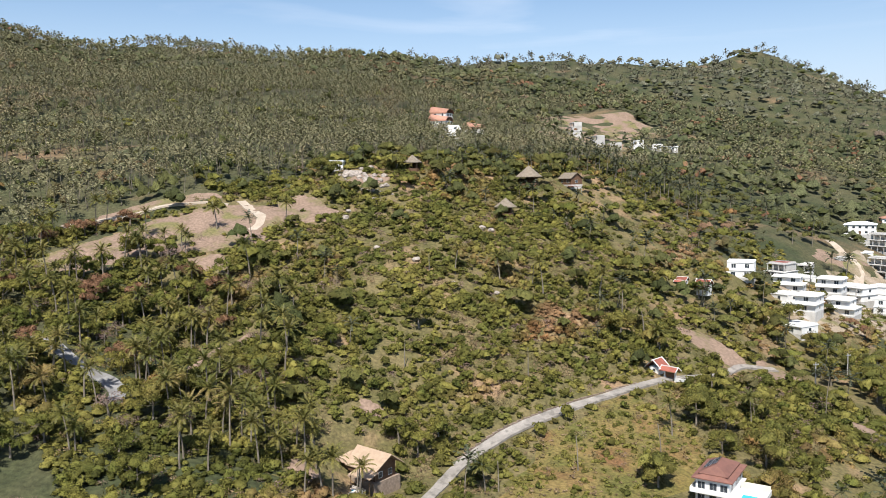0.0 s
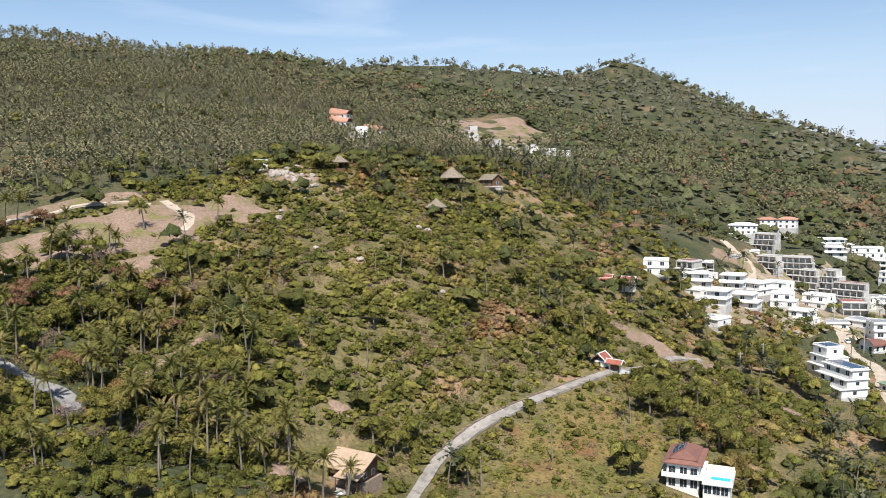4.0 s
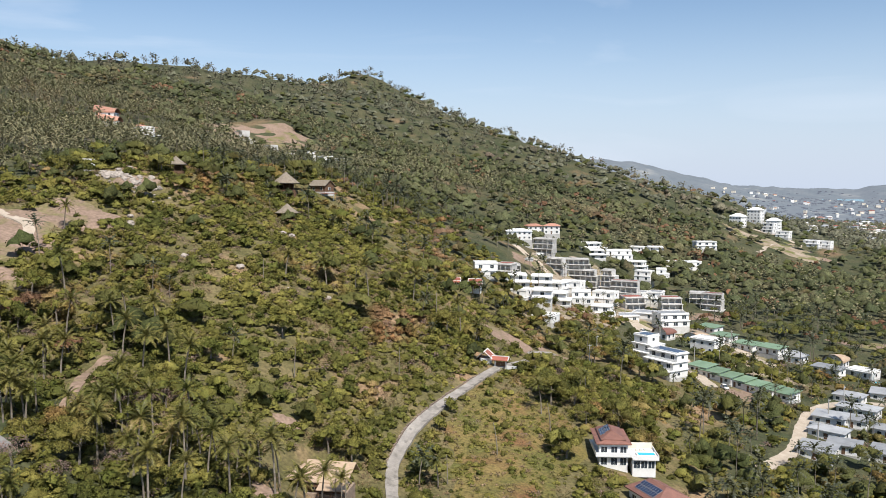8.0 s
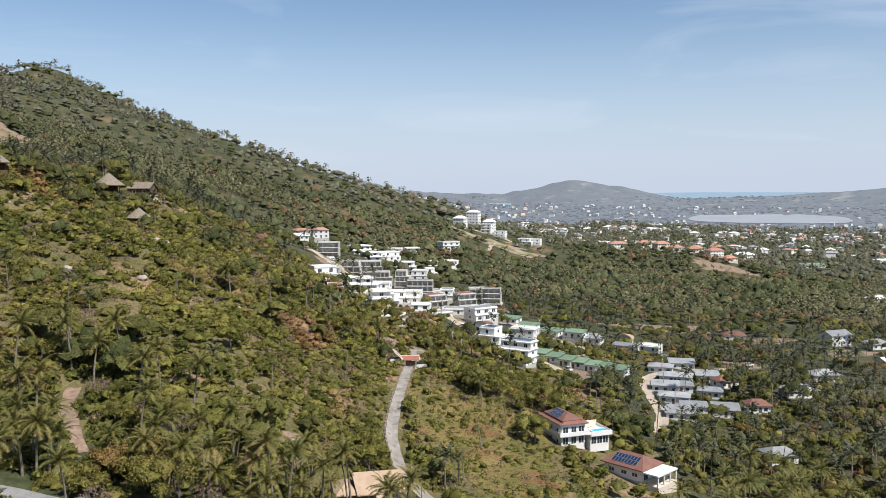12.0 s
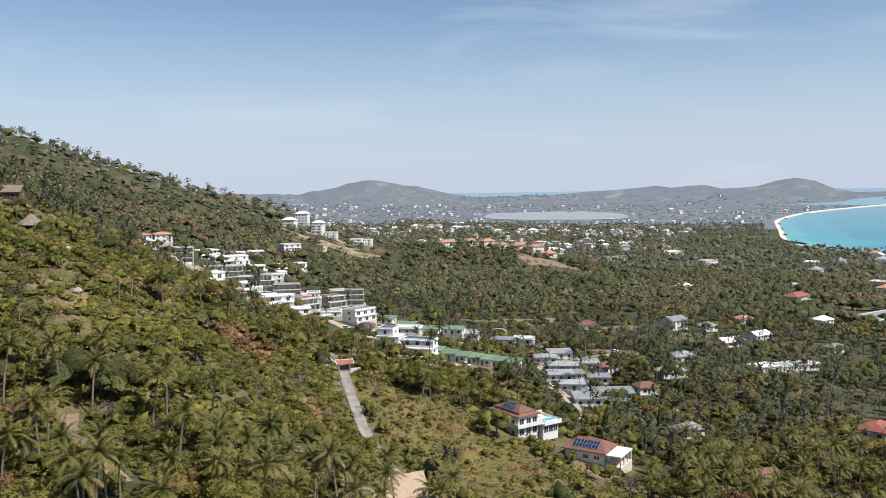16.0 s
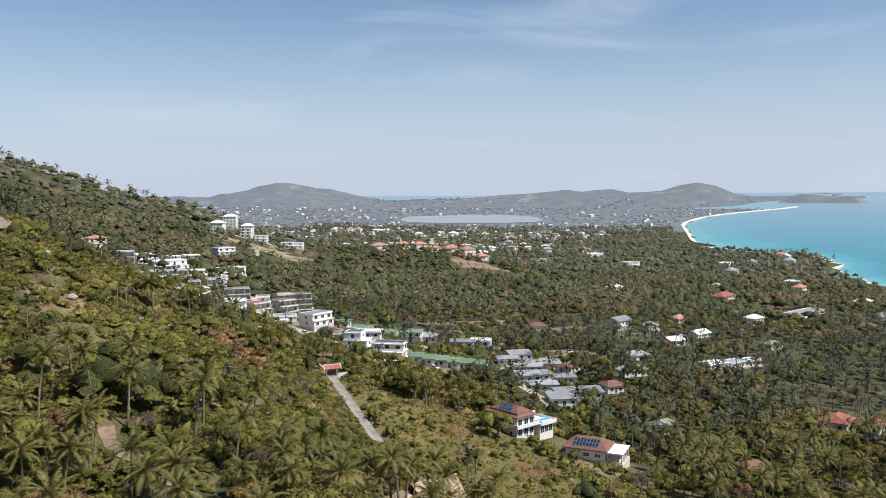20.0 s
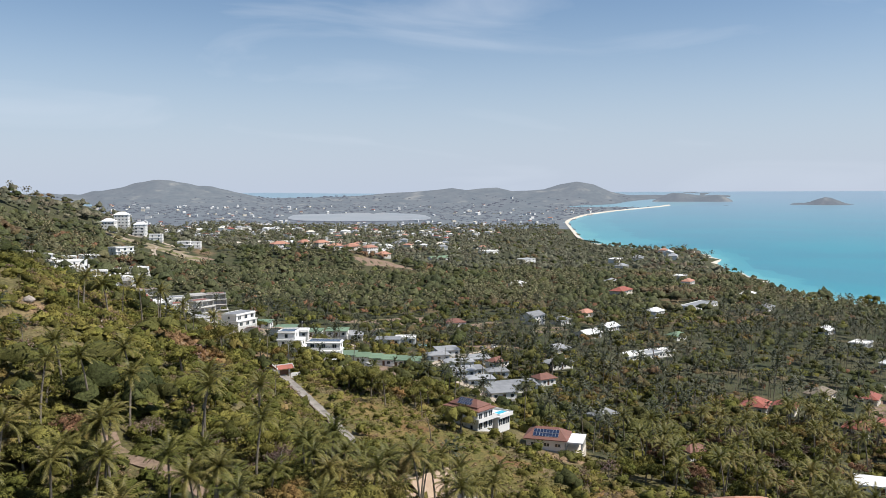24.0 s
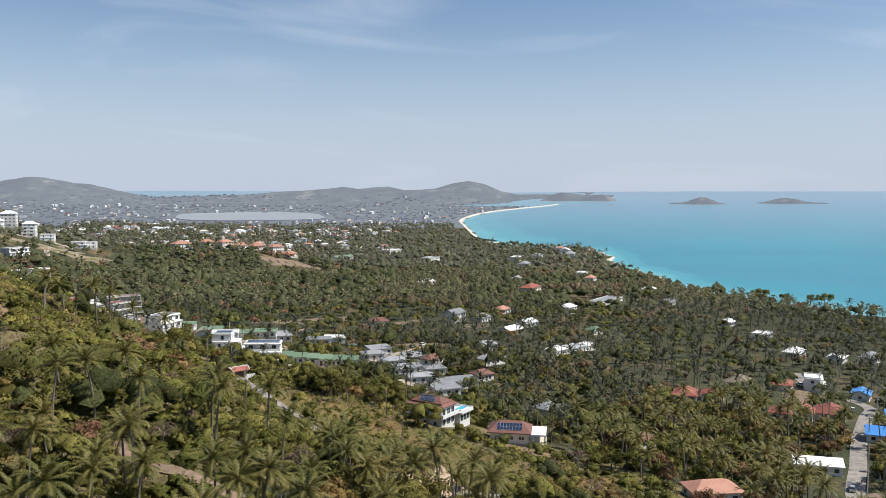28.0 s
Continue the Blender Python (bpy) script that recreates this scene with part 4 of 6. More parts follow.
# the timber house under tan shingles
def timber_house(x, y, rot, z):
    ob = thing("timber_house", x, y, rot, "dark timber house with broad tan shingle roofs", "house", "", z, 7.0)
    ob.scale = (0.92, 0.92, 0.92)
    part("plinth", Form().box(-7.5, -4.4, -5, 4.5, 4.4, 0.3), M_KERB, ob)
    part("wall", Form().box(-4.0, -3.4, 0.3, 3.8, 3.4, 4.0), M_WOOD, ob)
    part("wing_wall", Form().box(-8.6, -2.6, 0.3, -4.02, 3.2, 3.2), M_WOOD, ob)
    part("roof", Form().gable(-5.0, -5.0, 3.1, 5.4, 5.0, 3.4, 0.25, 0.7), M_SHINGLE, ob)
    part("wing_roof", Form().hip(-9.8, -4.2, 3.0, -4.2, 4.4, 2.0, 0.3, 0.2), M_SHINGLE, ob)
    part("porch_roof", Form().add([(-1.0, -7.6, 2.3), (5.8, -7.2, 2.3), (5.8, -4.2, 3.15), (-1.0, -4.2, 3.15), (-1.0, -7.6, 2.48), (5.8, -7.2, 2.48), (5.8, -4.2, 3.33), (-1.0, -4.2, 3.33)],
                                  [(3, 2, 1, 0), (4, 5, 6, 7), (0, 1, 5, 4), (1, 2, 6, 5), (2, 3, 7, 6), (3, 0, 4, 7)]), M_SHINGLE, ob)
    part("balcony", Form().box(-4.2, -4.6, 1.9, -1.2, -3.4, 2.1).box(-4.2, -4.6, 2.1, -1.2, -4.52, 2.9), M_WOOD, ob)
    for px, py in ((-0.6, -7.2), (5.4, -6.9), (2.4, -7.1)):
        part("porch_post", Form().cone(px, py, -4.0, 2.4, 0.12, 0.11, 8), M_WOOD, ob)
    for px in (-2.8, 0.0, 2.4):
        window(ob, px, -3.4, 0.9, 0, 1.6, 1.5)
    for py in (-1.6, 1.6):
        window(ob, 3.8, py, 0.9, 90, 1.4, 1.5)
    part("gable_wall", Form().add([(3.78, -3.4, 4.0), (3.78, 3.4, 4.0), (3.78, 0, 6.1), (3.6, -3.4, 4.0), (3.6, 3.4, 4.0), (3.6, 0, 6.1)], [(0, 1, 2), (5, 4, 3), (0, 3, 4, 1), (1, 4, 5, 2), (2, 5, 3, 0)]), M_WOOD, ob)
    part("deck", Form().box(-13.0, -7.5, -2.5, -7.6, -1.0, 0.35), M_STONE, ob)
    return ob


timber_z = -1.0
timber_house(-1.2, 1.0, 12, timber_z)
_v = pose(-1.2, 1.0, timber_z, 0, 0, 12) @ Vector((-1.0, -8.4, -0.9))
pool(_v.x, _v.y, _v.z, 12, 5.2, 2.8)
ob = thing("pool_terrace", _v.x - 1.2, _v.y + 0.4, 12, "pale stone terrace round the small pool", "terrace", "", _v.z, 5)
for x0, x1, y0, y1 in ((-5.4, -1.5, -2.4, 2.4), (3.9, 4.9, -2.4, 2.4), (-1.5, 3.9, -2.8, -1.9), (-1.5, 3.9, 1.1, 2.4)):
    part("paving", Form().box(x0, y0, -3.0, x1 - 0.01, y1 - 0.01, 0.1), M_STONE, ob)
for bx, by in ((-9, -4), (-8, 0), (0, -4), (4, -1), (-12, 1)):
    BUILT.append((bx, by, 3.0))


# the house with a row of modules on its roof
def solar_house(x, y, rot, z):
    ob = thing("villa", x, y, rot, "white house with brown hipped roof and two rows of solar panels", "villa", "", z, 9.5)
    ob.scale = (0.88, 0.88, 0.95)
    part("plinth", Form().box(-6.4, -4.9, -3, 6.4, 4.9, 0.2), M_RAW, ob)
    part("wall", Form().box(-6.2, -4.7, 0.2, 6.2, 4.7, 3.3), M_WHITE, ob)
    part("roof", Form().hip(-7.2, -5.7, 3.3, 7.2, 5.7, 2.5, 0.5, 0.25), M_BROWN_ROOF, ob)
    for row in range(2):
        for i in range(8):
            solar_panel(ob, slope_pose((-4.1 + i * 1.03, -4.5 + row * 1.62, 4.16 + row * 0.72), (1, 0, 0), (0, 5.7, 2.5)))
    for px in (-3.8, 0.4, 4.0):
        window(ob, px, -4.7, 1.2, 0, 1.9, 1.1)
    part("porch_slab", Form().box(6.2, -5.5, 2.9, 12.0, 5.0, 3.25), M_WHITE, ob)
    part("porch_floor", Form().box(6.2, -5.2, -3, 12.0, 4.8, 0.1), M_STONE, ob)
    for py in (-5.0, -1.7, 1.6, 4.6):
        part("porch_column", Form().box(11.4, py - 0.18, 0.1, 11.76, py + 0.18, 2.9), M_WHITE, ob)
    for py in (-2.5, 1.5):
        window(ob, 6.2, py, 0.3, 90, 2.2, 2.2)
    return ob


solar_house(61, 43.5, -46, -10.4)
BUILT += [(68, 37, 6), (137, -9, 11), (124, -17, 7), (70, -22, 6)]


# the gate at the lane's end, under two red gables edged in white
def gable_roof_red(ob, x0, y0, z, x1, y1, rise, along_x):
    f = Form().gable(x0, y0, z, x1, y1, rise, 0.2, 0.25)
    t = Form()
    cy = (y0 + y1) / 2
    for xx in (x0 - 0.12, x1 + 0.12):
        for yy in (y0 - 0.25, y1 + 0.25):
            t.add([(xx - 0.1, yy, z - 0.05), (xx + 0.1, yy, z - 0.05), (xx + 0.1, cy, z + rise + 0.15), (xx - 0.1, cy, z + rise + 0.15),
                   (xx - 0.1, yy, z + 0.4), (xx + 0.1, yy, z + 0.4), (xx + 0.1, cy, z + rise + 0.6), (xx - 0.1, cy, z + rise + 0.6)],
                  [(3, 2, 1, 0), (4, 5, 6, 7), (0, 1, 5, 4), (1, 2, 6, 5), (2, 3, 7, 6), (3, 0, 4, 7)])
    t.box(x0 - 0.2, cy - 0.12, z + rise + 0.15, x1 + 0.2, cy + 0.12, z + rise + 0.45)
    m = pose(0, 0, 0, 0, 0, 0 if along_x else 90)
    part("roof", f, M_RED_ROOF, ob, at=m)
    part("white_barge_board", t, M_WHITE, ob, at=m)


ob = thing("gate_pavilion", -3.2, 102.4, 8, "white pavilion with steep red tiled gable edged in white", "pavilion", "", 5.9, 4)
ob.scale = (0.78, 0.78, 0.85)
part("wall", Form().box(-2.2, -2.2, -1.5, 2.2, 2.2, 2.6), M_WHITE, ob)
gable_roof_red(ob, -3.2, -3.2, 2.4, 3.2, 3.2, 2.6, False)
window(ob, 0, -2.2, 0.9, 0, 1.4, 1.2)
ob = thing("gateway", 2.2, 101.5, 4, "gateway over the lane with red tiled roof and dark gates", "gate", "", 5.6, 3.5)
ob.scale = (0.68, 0.7, 0.72)
for px in (-2.6, 2.6):
    part("gate_post", Form().box(px - 0.35, -0.35, -1.2, px + 0.35, 0.35, 3.2), M_WHITE, ob)
part("gate_leaf", Form().box(-2.2, -0.06, 0.35, -0.03, 0.06, 2.3), M_WOOD, ob)
part("gate_leaf", Form().box(0.03, -0.06, 0.35, 2.2, 0.06, 2.3), M_WOOD, ob)
gable_roof_red(ob, -4.0, -2.0, 3.0, 4.0, 2.0, 1.5, True)
ob = thing("side_wall", 5.6, 101.6, 4, "low white garden wall beside the gate", "wall", "", 5.2)
part("panel", Form().box(-1.2, -0.12, -1.2, 2.0, 0.12, 0.9), M_WHITE, ob)

# the large white building with dark panelled roofs
modern(44, 175, -34, 14, 10, 3, "large white three-storey building with dark panelled roof", 5, z=-8.5, top=M_SOLAR, name="apartment_building")
modern(36, 189, -34, 13, 9, 3, "large white three-storey building with dark panelled roof", 7, z=-5.5, top=M_SOLAR, name="apartment_building")

# the hillside estate: x, y, ground, width, storeys, kind
ESTATE = [(-40, 202, 23.3, 10.3, 2, 'w'), (-40, 232, 20.3, 8.4, 2, 't'), (-40, 249, 12.9, 10.1, 3, 'w'), (-27, 249, 13.5, 10.1, 3, 'w'), (-25, 209, 11.1, 8.3, 2, 'w'),
          (-15, 209, 11.7, 8.2, 2, 'w'), (-27, 269, 8.3, 14.5, 3, 'w'), (-40, 322, 12.8, 10.9, 3, 'r'), (-31, 339, 8.2, 16.8, 5, 'r'), (-21, 329, 2.6, 10.1, 5, 'r'),
          (-9, 329, 3.3, 10.1, 4, 'r'), (-10, 266, 4.6, 11.2, 3, 'w'), (3, 254, -0.6, 10.9, 3, 'w'), (1, 322, -1.9, 16.1, 5, 't'), (8, 331, -2.6, 8.5, 4, 'g'),
          (17, 331, -2.0, 8.5, 3, 'g'), (-45, 439, 17.9, 18.5, 3, 'w'), (-27, 444, 12.8, 19.0, 4, 'w'), (-13, 434, 6.2, 15.9, 4, 'w'), (-24, 504, 11.4, 11.7, 3, 'w'),
          (-10, 504, 11.9, 11.7, 3, 'w'), (6, 434, 1.5, 8.9, 3, 'w'), (8, 478, 3.1, 11.6, 4, 'w'), (21, 478, 3.6, 11.6, 3, 'w'), (21, 564, 13.3, 17.3, 3, 'g'),
          (-86, 394, 27.8, 16.8, 3, 'h'), (-89, 439, 29.4, 11.4, 3, 'o'), (-75, 439, 29.8, 11.4, 2, 'o'), (-59, 364, 21.5, 13.3, 3, 'r'), (27, 316, -5.9, 10.8, 3, 't'),
          (37, 373, -6.2, 11.7, 2, 'r'), (46, 358, -10.9, 12.4, 4, 't'), (20, 279, -3.1, 12.0, 1, 'g'), (12, 266, -3.2, 10.6, 1, 'g'), (34, 266, -4.0, 14.9, 2, 'g')]
ESTATE += [(-33, 226, 16, 12, 2, 'w'), (-14, 234, 7.5, 11, 2, 'w'), (-21, 286, 7, 12, 2, 'w'), (-4, 292, 1.5, 12, 2, 'w'), (9, 300, -1.5, 11, 2, 't'), (-48, 262, 17, 10, 2, 'r'), (-53, 300, 17, 11, 2, 'r'),
           (-36, 412, 15, 12, 2, 'w'), (-1, 400, 3, 11, 2, 'w'), (-58, 335, 20, 10, 1, 'w'), (-8, 190, 6.5, 9, 1, 'w')]
LOOKS = {"w": "white flat-roofed hillside house with terraces and glazing", "r": "unfinished concrete house of open slabs and columns",
         "t": "unfinished concrete house with red roofing on top", "g": "white hillside house with a flat grey roof",
         "h": "white hillside house with a pale hipped roof", "o": "white hillside house with pale brown hipped roof"}
turns = random.Random(77)
for i, (x, y, z, w, st, k) in enumerate(ESTATE):
    rt = 12 + turns.uniform(-24, 24)
    st = min(st, 4 if k in "rt" else 2)
    if k in "ho":
        house(x, y, rt, w, 11, st, M_WHITE, "hip", M_WHITE_ROOF if k == "h" else M_ORANGE_ROOF, LOOKS[k], group="hillside estate houses", z=z, sink=8, rise=1.6)
    else:
        modern(x, y, rt, w, turns.uniform(8.5, 10.5), st, LOOKS[k], 100 + i, z=z, raw=k in "rt", top={"t": M_RED_ROOF, "g": M_GREY_ROOF}.get(k, M_WHITE if k == "w" else M_RAW), group="hillside estate houses")
# the temple-like houses with white-edged red gables among palms
for x, y, z, s in ((-38, 161, 24.0, 0.5), (-30, 163, 22.6, 0.66)):
    ob = thing("gabled_house", x, y, 14, "white house with steep red tiled gables edged in white", "house", "red gabled houses by the estate", z, 6)
    ob.scale = (s, s, s)
    part("wall", Form().box(-3.4, -2.6, -3, 3.4, 2.6, 3.2), M_WHITE, ob)
    gable_roof_red(ob, -4.2, -3.4, 3.0, 4.2, 3.4, 2.6, True)
    gable_roof_red(ob, -4.6, -5.4, 2.2, 4.6, -2.4, 1.2, True)
    for px in (-2, 0.4, 2.4):
        window(ob, px, -2.6, 0.8, 0, 1.3, 1.3)

# green-roofed bungalows, in two rows
for i, (x, y) in enumerate(((51, 284), (59, 268), (70, 259), (81, 251), (56, 196), (61, 192), (66, 189), (71, 187), (76, 184), (81, 182), (87, 180))):
    house(x, y, -32, 10.5 if i < 4 else 8.6, 7.0, 1, M_WHITE, "mono", M_GREEN_ROOF, "white bungalow under a low green sheet roof", group="green-roofed bungalows", z=height_at(x, y) + (2.2 if i == 3 else 0.2))
arch_house(34, 245, -20, 7, 8, M_BROWN_ROOF, "white house under one curved dark brown roof")
arch_house(48, 249, -20, 8, 9, M_SHINGLE, "white house under one curved tan roof")
arch_house(108, 258, -20, 8, 9, M_SHINGLE, "white house under one curved tan roof")
modern(118, 246, -30, 11, 8, 1, "white flat-roofed bungalow beside a pool", 61)
house(104, 238, -30, 12, 6, 1, M_WHITE, "mono", M_GREY_ROOF, "white bungalow with a flat grey roof")
pool(124, 238, height_at(124, 238) + 0.3, -30, 8, 3.5)

# grey-roofed bungalows along the village road
GREYS = [(112, 180, 13, 8), (102, 160, 10, 7), (109, 163, 9, 6), (101, 144, 11, 7), (97, 122, 10, 8), (105, 133, 9, 6), (120, 160, 9, 7), (117, 134, 9, 8), (124, 212, 11, 8), (110, 196, 10, 7), (128, 188, 9, 8)]
for i, (x, y, w, d) in enumerate(GREYS):
    house(x, y, -20 + 5 * (i % 3), w, d, 1, M_WHITE, "mono" if i % 3 else "hip", M_GREY_ROOF, "white bungalow under a plain grey roof", group="grey-roofed bungalows", rise=1.2)

# the plain: x, y, turn, w, d, storeys, roof kind, roof, label
PLAIN = [(238, 240, 15, 15, 9, 1, "gable", M_WHITE_ROOF, "long hall with a bright white metal roof"), (276, 266, 15, 13, 9, 1, "gable", M_WHITE_ROOF, "long hall with a bright white metal roof"),
         (233, 290, 20, 14, 10, 2, "gable", M_GREY_ROOF, "two-storey building with a grey gabled roof"), (255, 289, 20, 12, 9, 1, "hip", M_GREY_ROOF, "building with a grey hipped roof"),
         (210, 172, 10, 13, 8, 1, "flat", M_WHITE, "white flat-roofed building among palms"), (226, 176, 10, 14, 8, 1, "flat", M_GREY_ROOF, "white flat-roofed building among palms"),
         (241, 181, 10, 12, 7, 1, "flat", M_WHITE, "white flat-roofed building among palms"), (425, 420, 25, 24, 12, 2, "hip", M_RED_ROOF, "white two-storey house with a dark red roof"),
         (433, 336, 20, 46, 14, 1, "flat", M_GREY_ROOF, "long low building with a flat blue-grey roof"), (54, 238, -25, 12, 9, 2, "flat", M_WHITE, "white box house with dark windows"),
         (90, 252, -25, 10, 8, 1, "hip", M_GREY_ROOF, "white bungalow with a grey roof"), (184, 200, 5, 12, 8, 1, "hip", M_GREY_ROOF, "bungalow with a slate-grey hipped roof"),
         (158, 166, 5, 13, 8, 1, "hip", M_GREY_ROOF, "bungalow with a slate-grey hipped roof"), (132, 178, 15, 9, 7, 1, "hip", M_BROWN_ROOF, "bungalow with a brown hipped roof"),
         (116, 84, 10, 9, 7, 1, "hip", M_GREY_ROOF, "small house with grey hipped roof and white posts"), (131, 140, 0, 8, 7, 1, "hip", M_BROWN_ROOF, "small house with a brown roof"),
         (114, 38, -10, 7, 6, 1, "hip", M_BROWN_ROOF, "small white house with a brown hipped roof"), (181, 70, 30, 11, 9, 1, "hip", M_RED_ROOF, "house with a dark red hipped roof among trees"),
         (189, 63, 30, 9, 8, 1, "gable", M_RED_ROOF, "house with a dark red gabled roof among trees"), (203, 21, 25, 12, 10, 1, "hip", M_RED_ROOF, "cream house with a red hipped roof"),
         (194, 28, 25, 9, 9, 1, "gable", M_RED_ROOF, "cream house with a red gabled roof"), (186, 31, 25, 8, 8, 1, "hip", M_RED_ROOF, "cream house with a red hipped roof"),
         (243, 64, 25, 10, 8, 1, "hip", M_RED_ROOF, "house with a dark red hipped roof among trees"), (228, 76, 15, 12, 9, 1, "hip", M_THATCH, "house with a wide tan-grey roof"),
         (137, -9, -52, 13, 7, 1, "gable", M_WHITE_ROOF, "open hall with a bright white sheet roof"), (74, -16, -30, 12, 8, 1, "hip", M_ORANGE_ROOF, "house with a broad orange tiled roof"),
         (188, -6, -62, 12, 9, 1, "gable", M_BLUE_ROOF, "shed with a bright blue metal roof"), (258, 36, 20, 9, 7, 1, "gable", M_BLUE_ROOF, "small house with a pale blue roof"),
         (222, 4, -62, 10, 8, 1, "gable", M_BLUE_ROOF, "shed with a bright blue metal roof"), (338, 112, 15, 14, 9, 1, "hip", M_WHITE_ROOF, "white house standing among palms"),
         (343, 90, 15, 12, 8, 1, "gable", M_WHITE_ROOF, "white house standing among palms"), (360, 80, 10, 14, 9, 1, "hip", M_GREY_ROOF, "grey-roofed house among palms"),
         (297, 226, 10, 10, 8, 1, "hip", M_GREEN_ROOF, "house with a pale green roof among palms"), (377, 156, 15, 14, 9, 1, "flat", M_WHITE, "white flat-roofed house among palms"),
         (405, 200, 15, 13, 9, 1, "hip", M_WHITE_ROOF, "white-roofed house among palms"), (310, 330, 15, 12, 9, 1, "hip", M_ORANGE_ROOF, "house with an orange tiled roof"),
         (350, 300, 15, 12, 9, 2, "hip", M_WHITE_ROOF, "white two-storey house among trees"), (180, 300, -10, 12, 8, 1, "hip", M_BROWN_ROOF, "bungalow with a brown roof"),
         (470, 300, 20, 16, 10, 1, "hip", M_GREY_ROOF, "grey-roofed house near the shore"), (520, 360, 20, 15, 10, 2, "hip", M_WHITE_ROOF, "white two-storey house near the shore"),
         (560, 470, 30, 18, 10, 2, "hip", M_ORANGE_ROOF, "seaside house with an orange roof"), (600, 520, 30, 20, 12, 2, "flat", M_WHITE, "white seaside hotel block"),
         (500, 520, 30, 16, 10, 1, "hip", M_GREY_ROOF, "grey-roofed house among trees"), (380, 520, 10, 16, 10, 1, "hip", M_WHITE_ROOF, "white house standing among trees"),
         (640, 660, 30, 20, 12, 2, "hip", M_GREY_ROOF, "grey-roofed resort building near the shore"), (815, 745, 40, 24, 14, 2, "hip", M_GREY_ROOF, "grey-roofed resort building on the point"),
         (861, 800, 40, 22, 14, 2, "gable", M_WHITE_ROOF, "white-roofed resort building on the point"), (900, 850, 40, 20, 14, 2, "hip", M_ORANGE_ROOF, "orange-roofed resort building on the point"),
         (760, 760, 40, 24, 14, 2, "hip", M_GREY_ROOF, "grey-roofed resort building near the shore"), (700, 740, 35, 26, 14, 2, "flat", M_WHITE, "white flat-roofed resort building"),
         (560, 760, 20, 26, 14, 2, "flat", M_GREY_ROOF, "long low grey-roofed building in town"), (470, 840, 15, 34, 12, 1, "gable", M_GREEN_ROOF, "long shed with a pale green roof"),
         (420, 930, 12, 30, 14, 2, "hip", M_WHITE_ROOF, "white building at the edge of town"), (610, 930, 22, 34, 16, 2, "flat", M_WHITE, "white flat-roofed hall at the edge of town")]
for x, y, rt, w, d, st, kind, mat, lab in PLAIN:
    house(x, y, rt, w, d, st, M_CREAM if mat in (M_RED_ROOF, M_THATCH) else M_WHITE, kind, mat, lab, rich=math.hypot(x, y + 100) < 420)
modern(259, 58, 30, 12, 8, 2, "modern grey and white house with a wide flat roof", 81)

# hilltop mansions
for i, (x, y, rt, w, st) in enumerate(((36, 748, -25, 13, 3), (52, 772, -20, 14, 4), (66, 752, -25, 12, 3), (80, 740, -20, 13, 2), (70, 770, -20, 12, 3), (106, 726, -20, 15, 2), (118, 734, -20, 12, 2))):
    if i in (0, 1, 4):
        house(x, y, rt, w, 11, st, M_WHITE, "hip", M_WHITE_ROOF, "tall white hilltop mansion with pale hipped roof", name="mansion", group="hilltop mansions", storey=3.2, sink=9)
    else:
        modern(x, y, rt, w, 10, st, "white hilltop mansion with stepped terraces", 200 + i, group="hilltop mansions", name="mansion")
# red-roofed houses on the knoll
for i, (x, y, w, st) in enumerate(((207, 725, 20, 2), (251, 715, 15, 2), (264, 706, 14, 1), (283, 706, 13, 1), (303, 700, 16, 2), (316, 692, 14, 1), (236, 728, 13, 2), (289, 716, 14, 1))):
    house(x, y, 10 + 6 * (i % 3), w, 11, st, M_CREAM if i % 2 else M_WHITE, "hip", M_ORANGE_ROOF, "house with an orange tiled hipped roof on a knoll", group="orange-roofed houses on the knoll", sink=6)

# on the hill
hut(-116, 156, 0, 5.4, z=61.8, label="round open pavilion with a steep grey thatched roof", posts=10, tall=3.0)
hut(-92, 121, 0, 4.0, z=50.6, label="small round hut with a grey thatched roof on the slope", posts=8)
hut(-131, 104, 0, 3.6, label="small hut with a brown thatched roof under trees", posts=6)
house(-110, 176, -10, 9, 6, 1, M_WOOD, "gable", M_THATCH, "low timber house with thatched roof and a red awning", rise=2.6)
ob = thing("awning", -104, 172, -10, "bright red awning on slim posts beside the hut", "awning", "", None, 4)
part("canopy", Form().box(-4, -1.4, 2.2, 4, 1.4, 2.35), M_RED_ROOF, ob)
for px in (-3.7, 3.7):
    for py in (-1.2, 1.2):
        part("post", Form().cone(px, py, -1, 2.2, 0.06, 0.06, 6), M_METAL, ob)
modern(-152, 80, -40, 6, 6, 1, "small white house half hidden by trees on the hill", 91)
for x, y in ((-340, 278), (-328, 268), (-316, 290)):
    arch_house(x, y, -60, 13, 12, M_ORANGE_ROOF, "hillside house under a curved orange roof")
modern(-262, 226, -30, 16, 11, 3, "white terraced hillside villa with grey roof", 93, top=M_GREY_ROOF)
modern(-250, 220, -30, 11, 9, 2, "white terraced hillside villa", 94)
for i, (x, y, k) in enumerate(((-296, 372, 1), (-283, 384, 1), (-275, 394, 1), (-262, 404, 0), (-254, 416, 0), (-318, 396, 1), (-246, 424, 0))):
    modern(x, y, -30, 11, 8, 2 if i % 2 else 1, "unfinished concrete villa on a bare red slope" if k else "white villa on a bare red slope", 95 + i, raw=bool(k), group="villas on the bare slope")


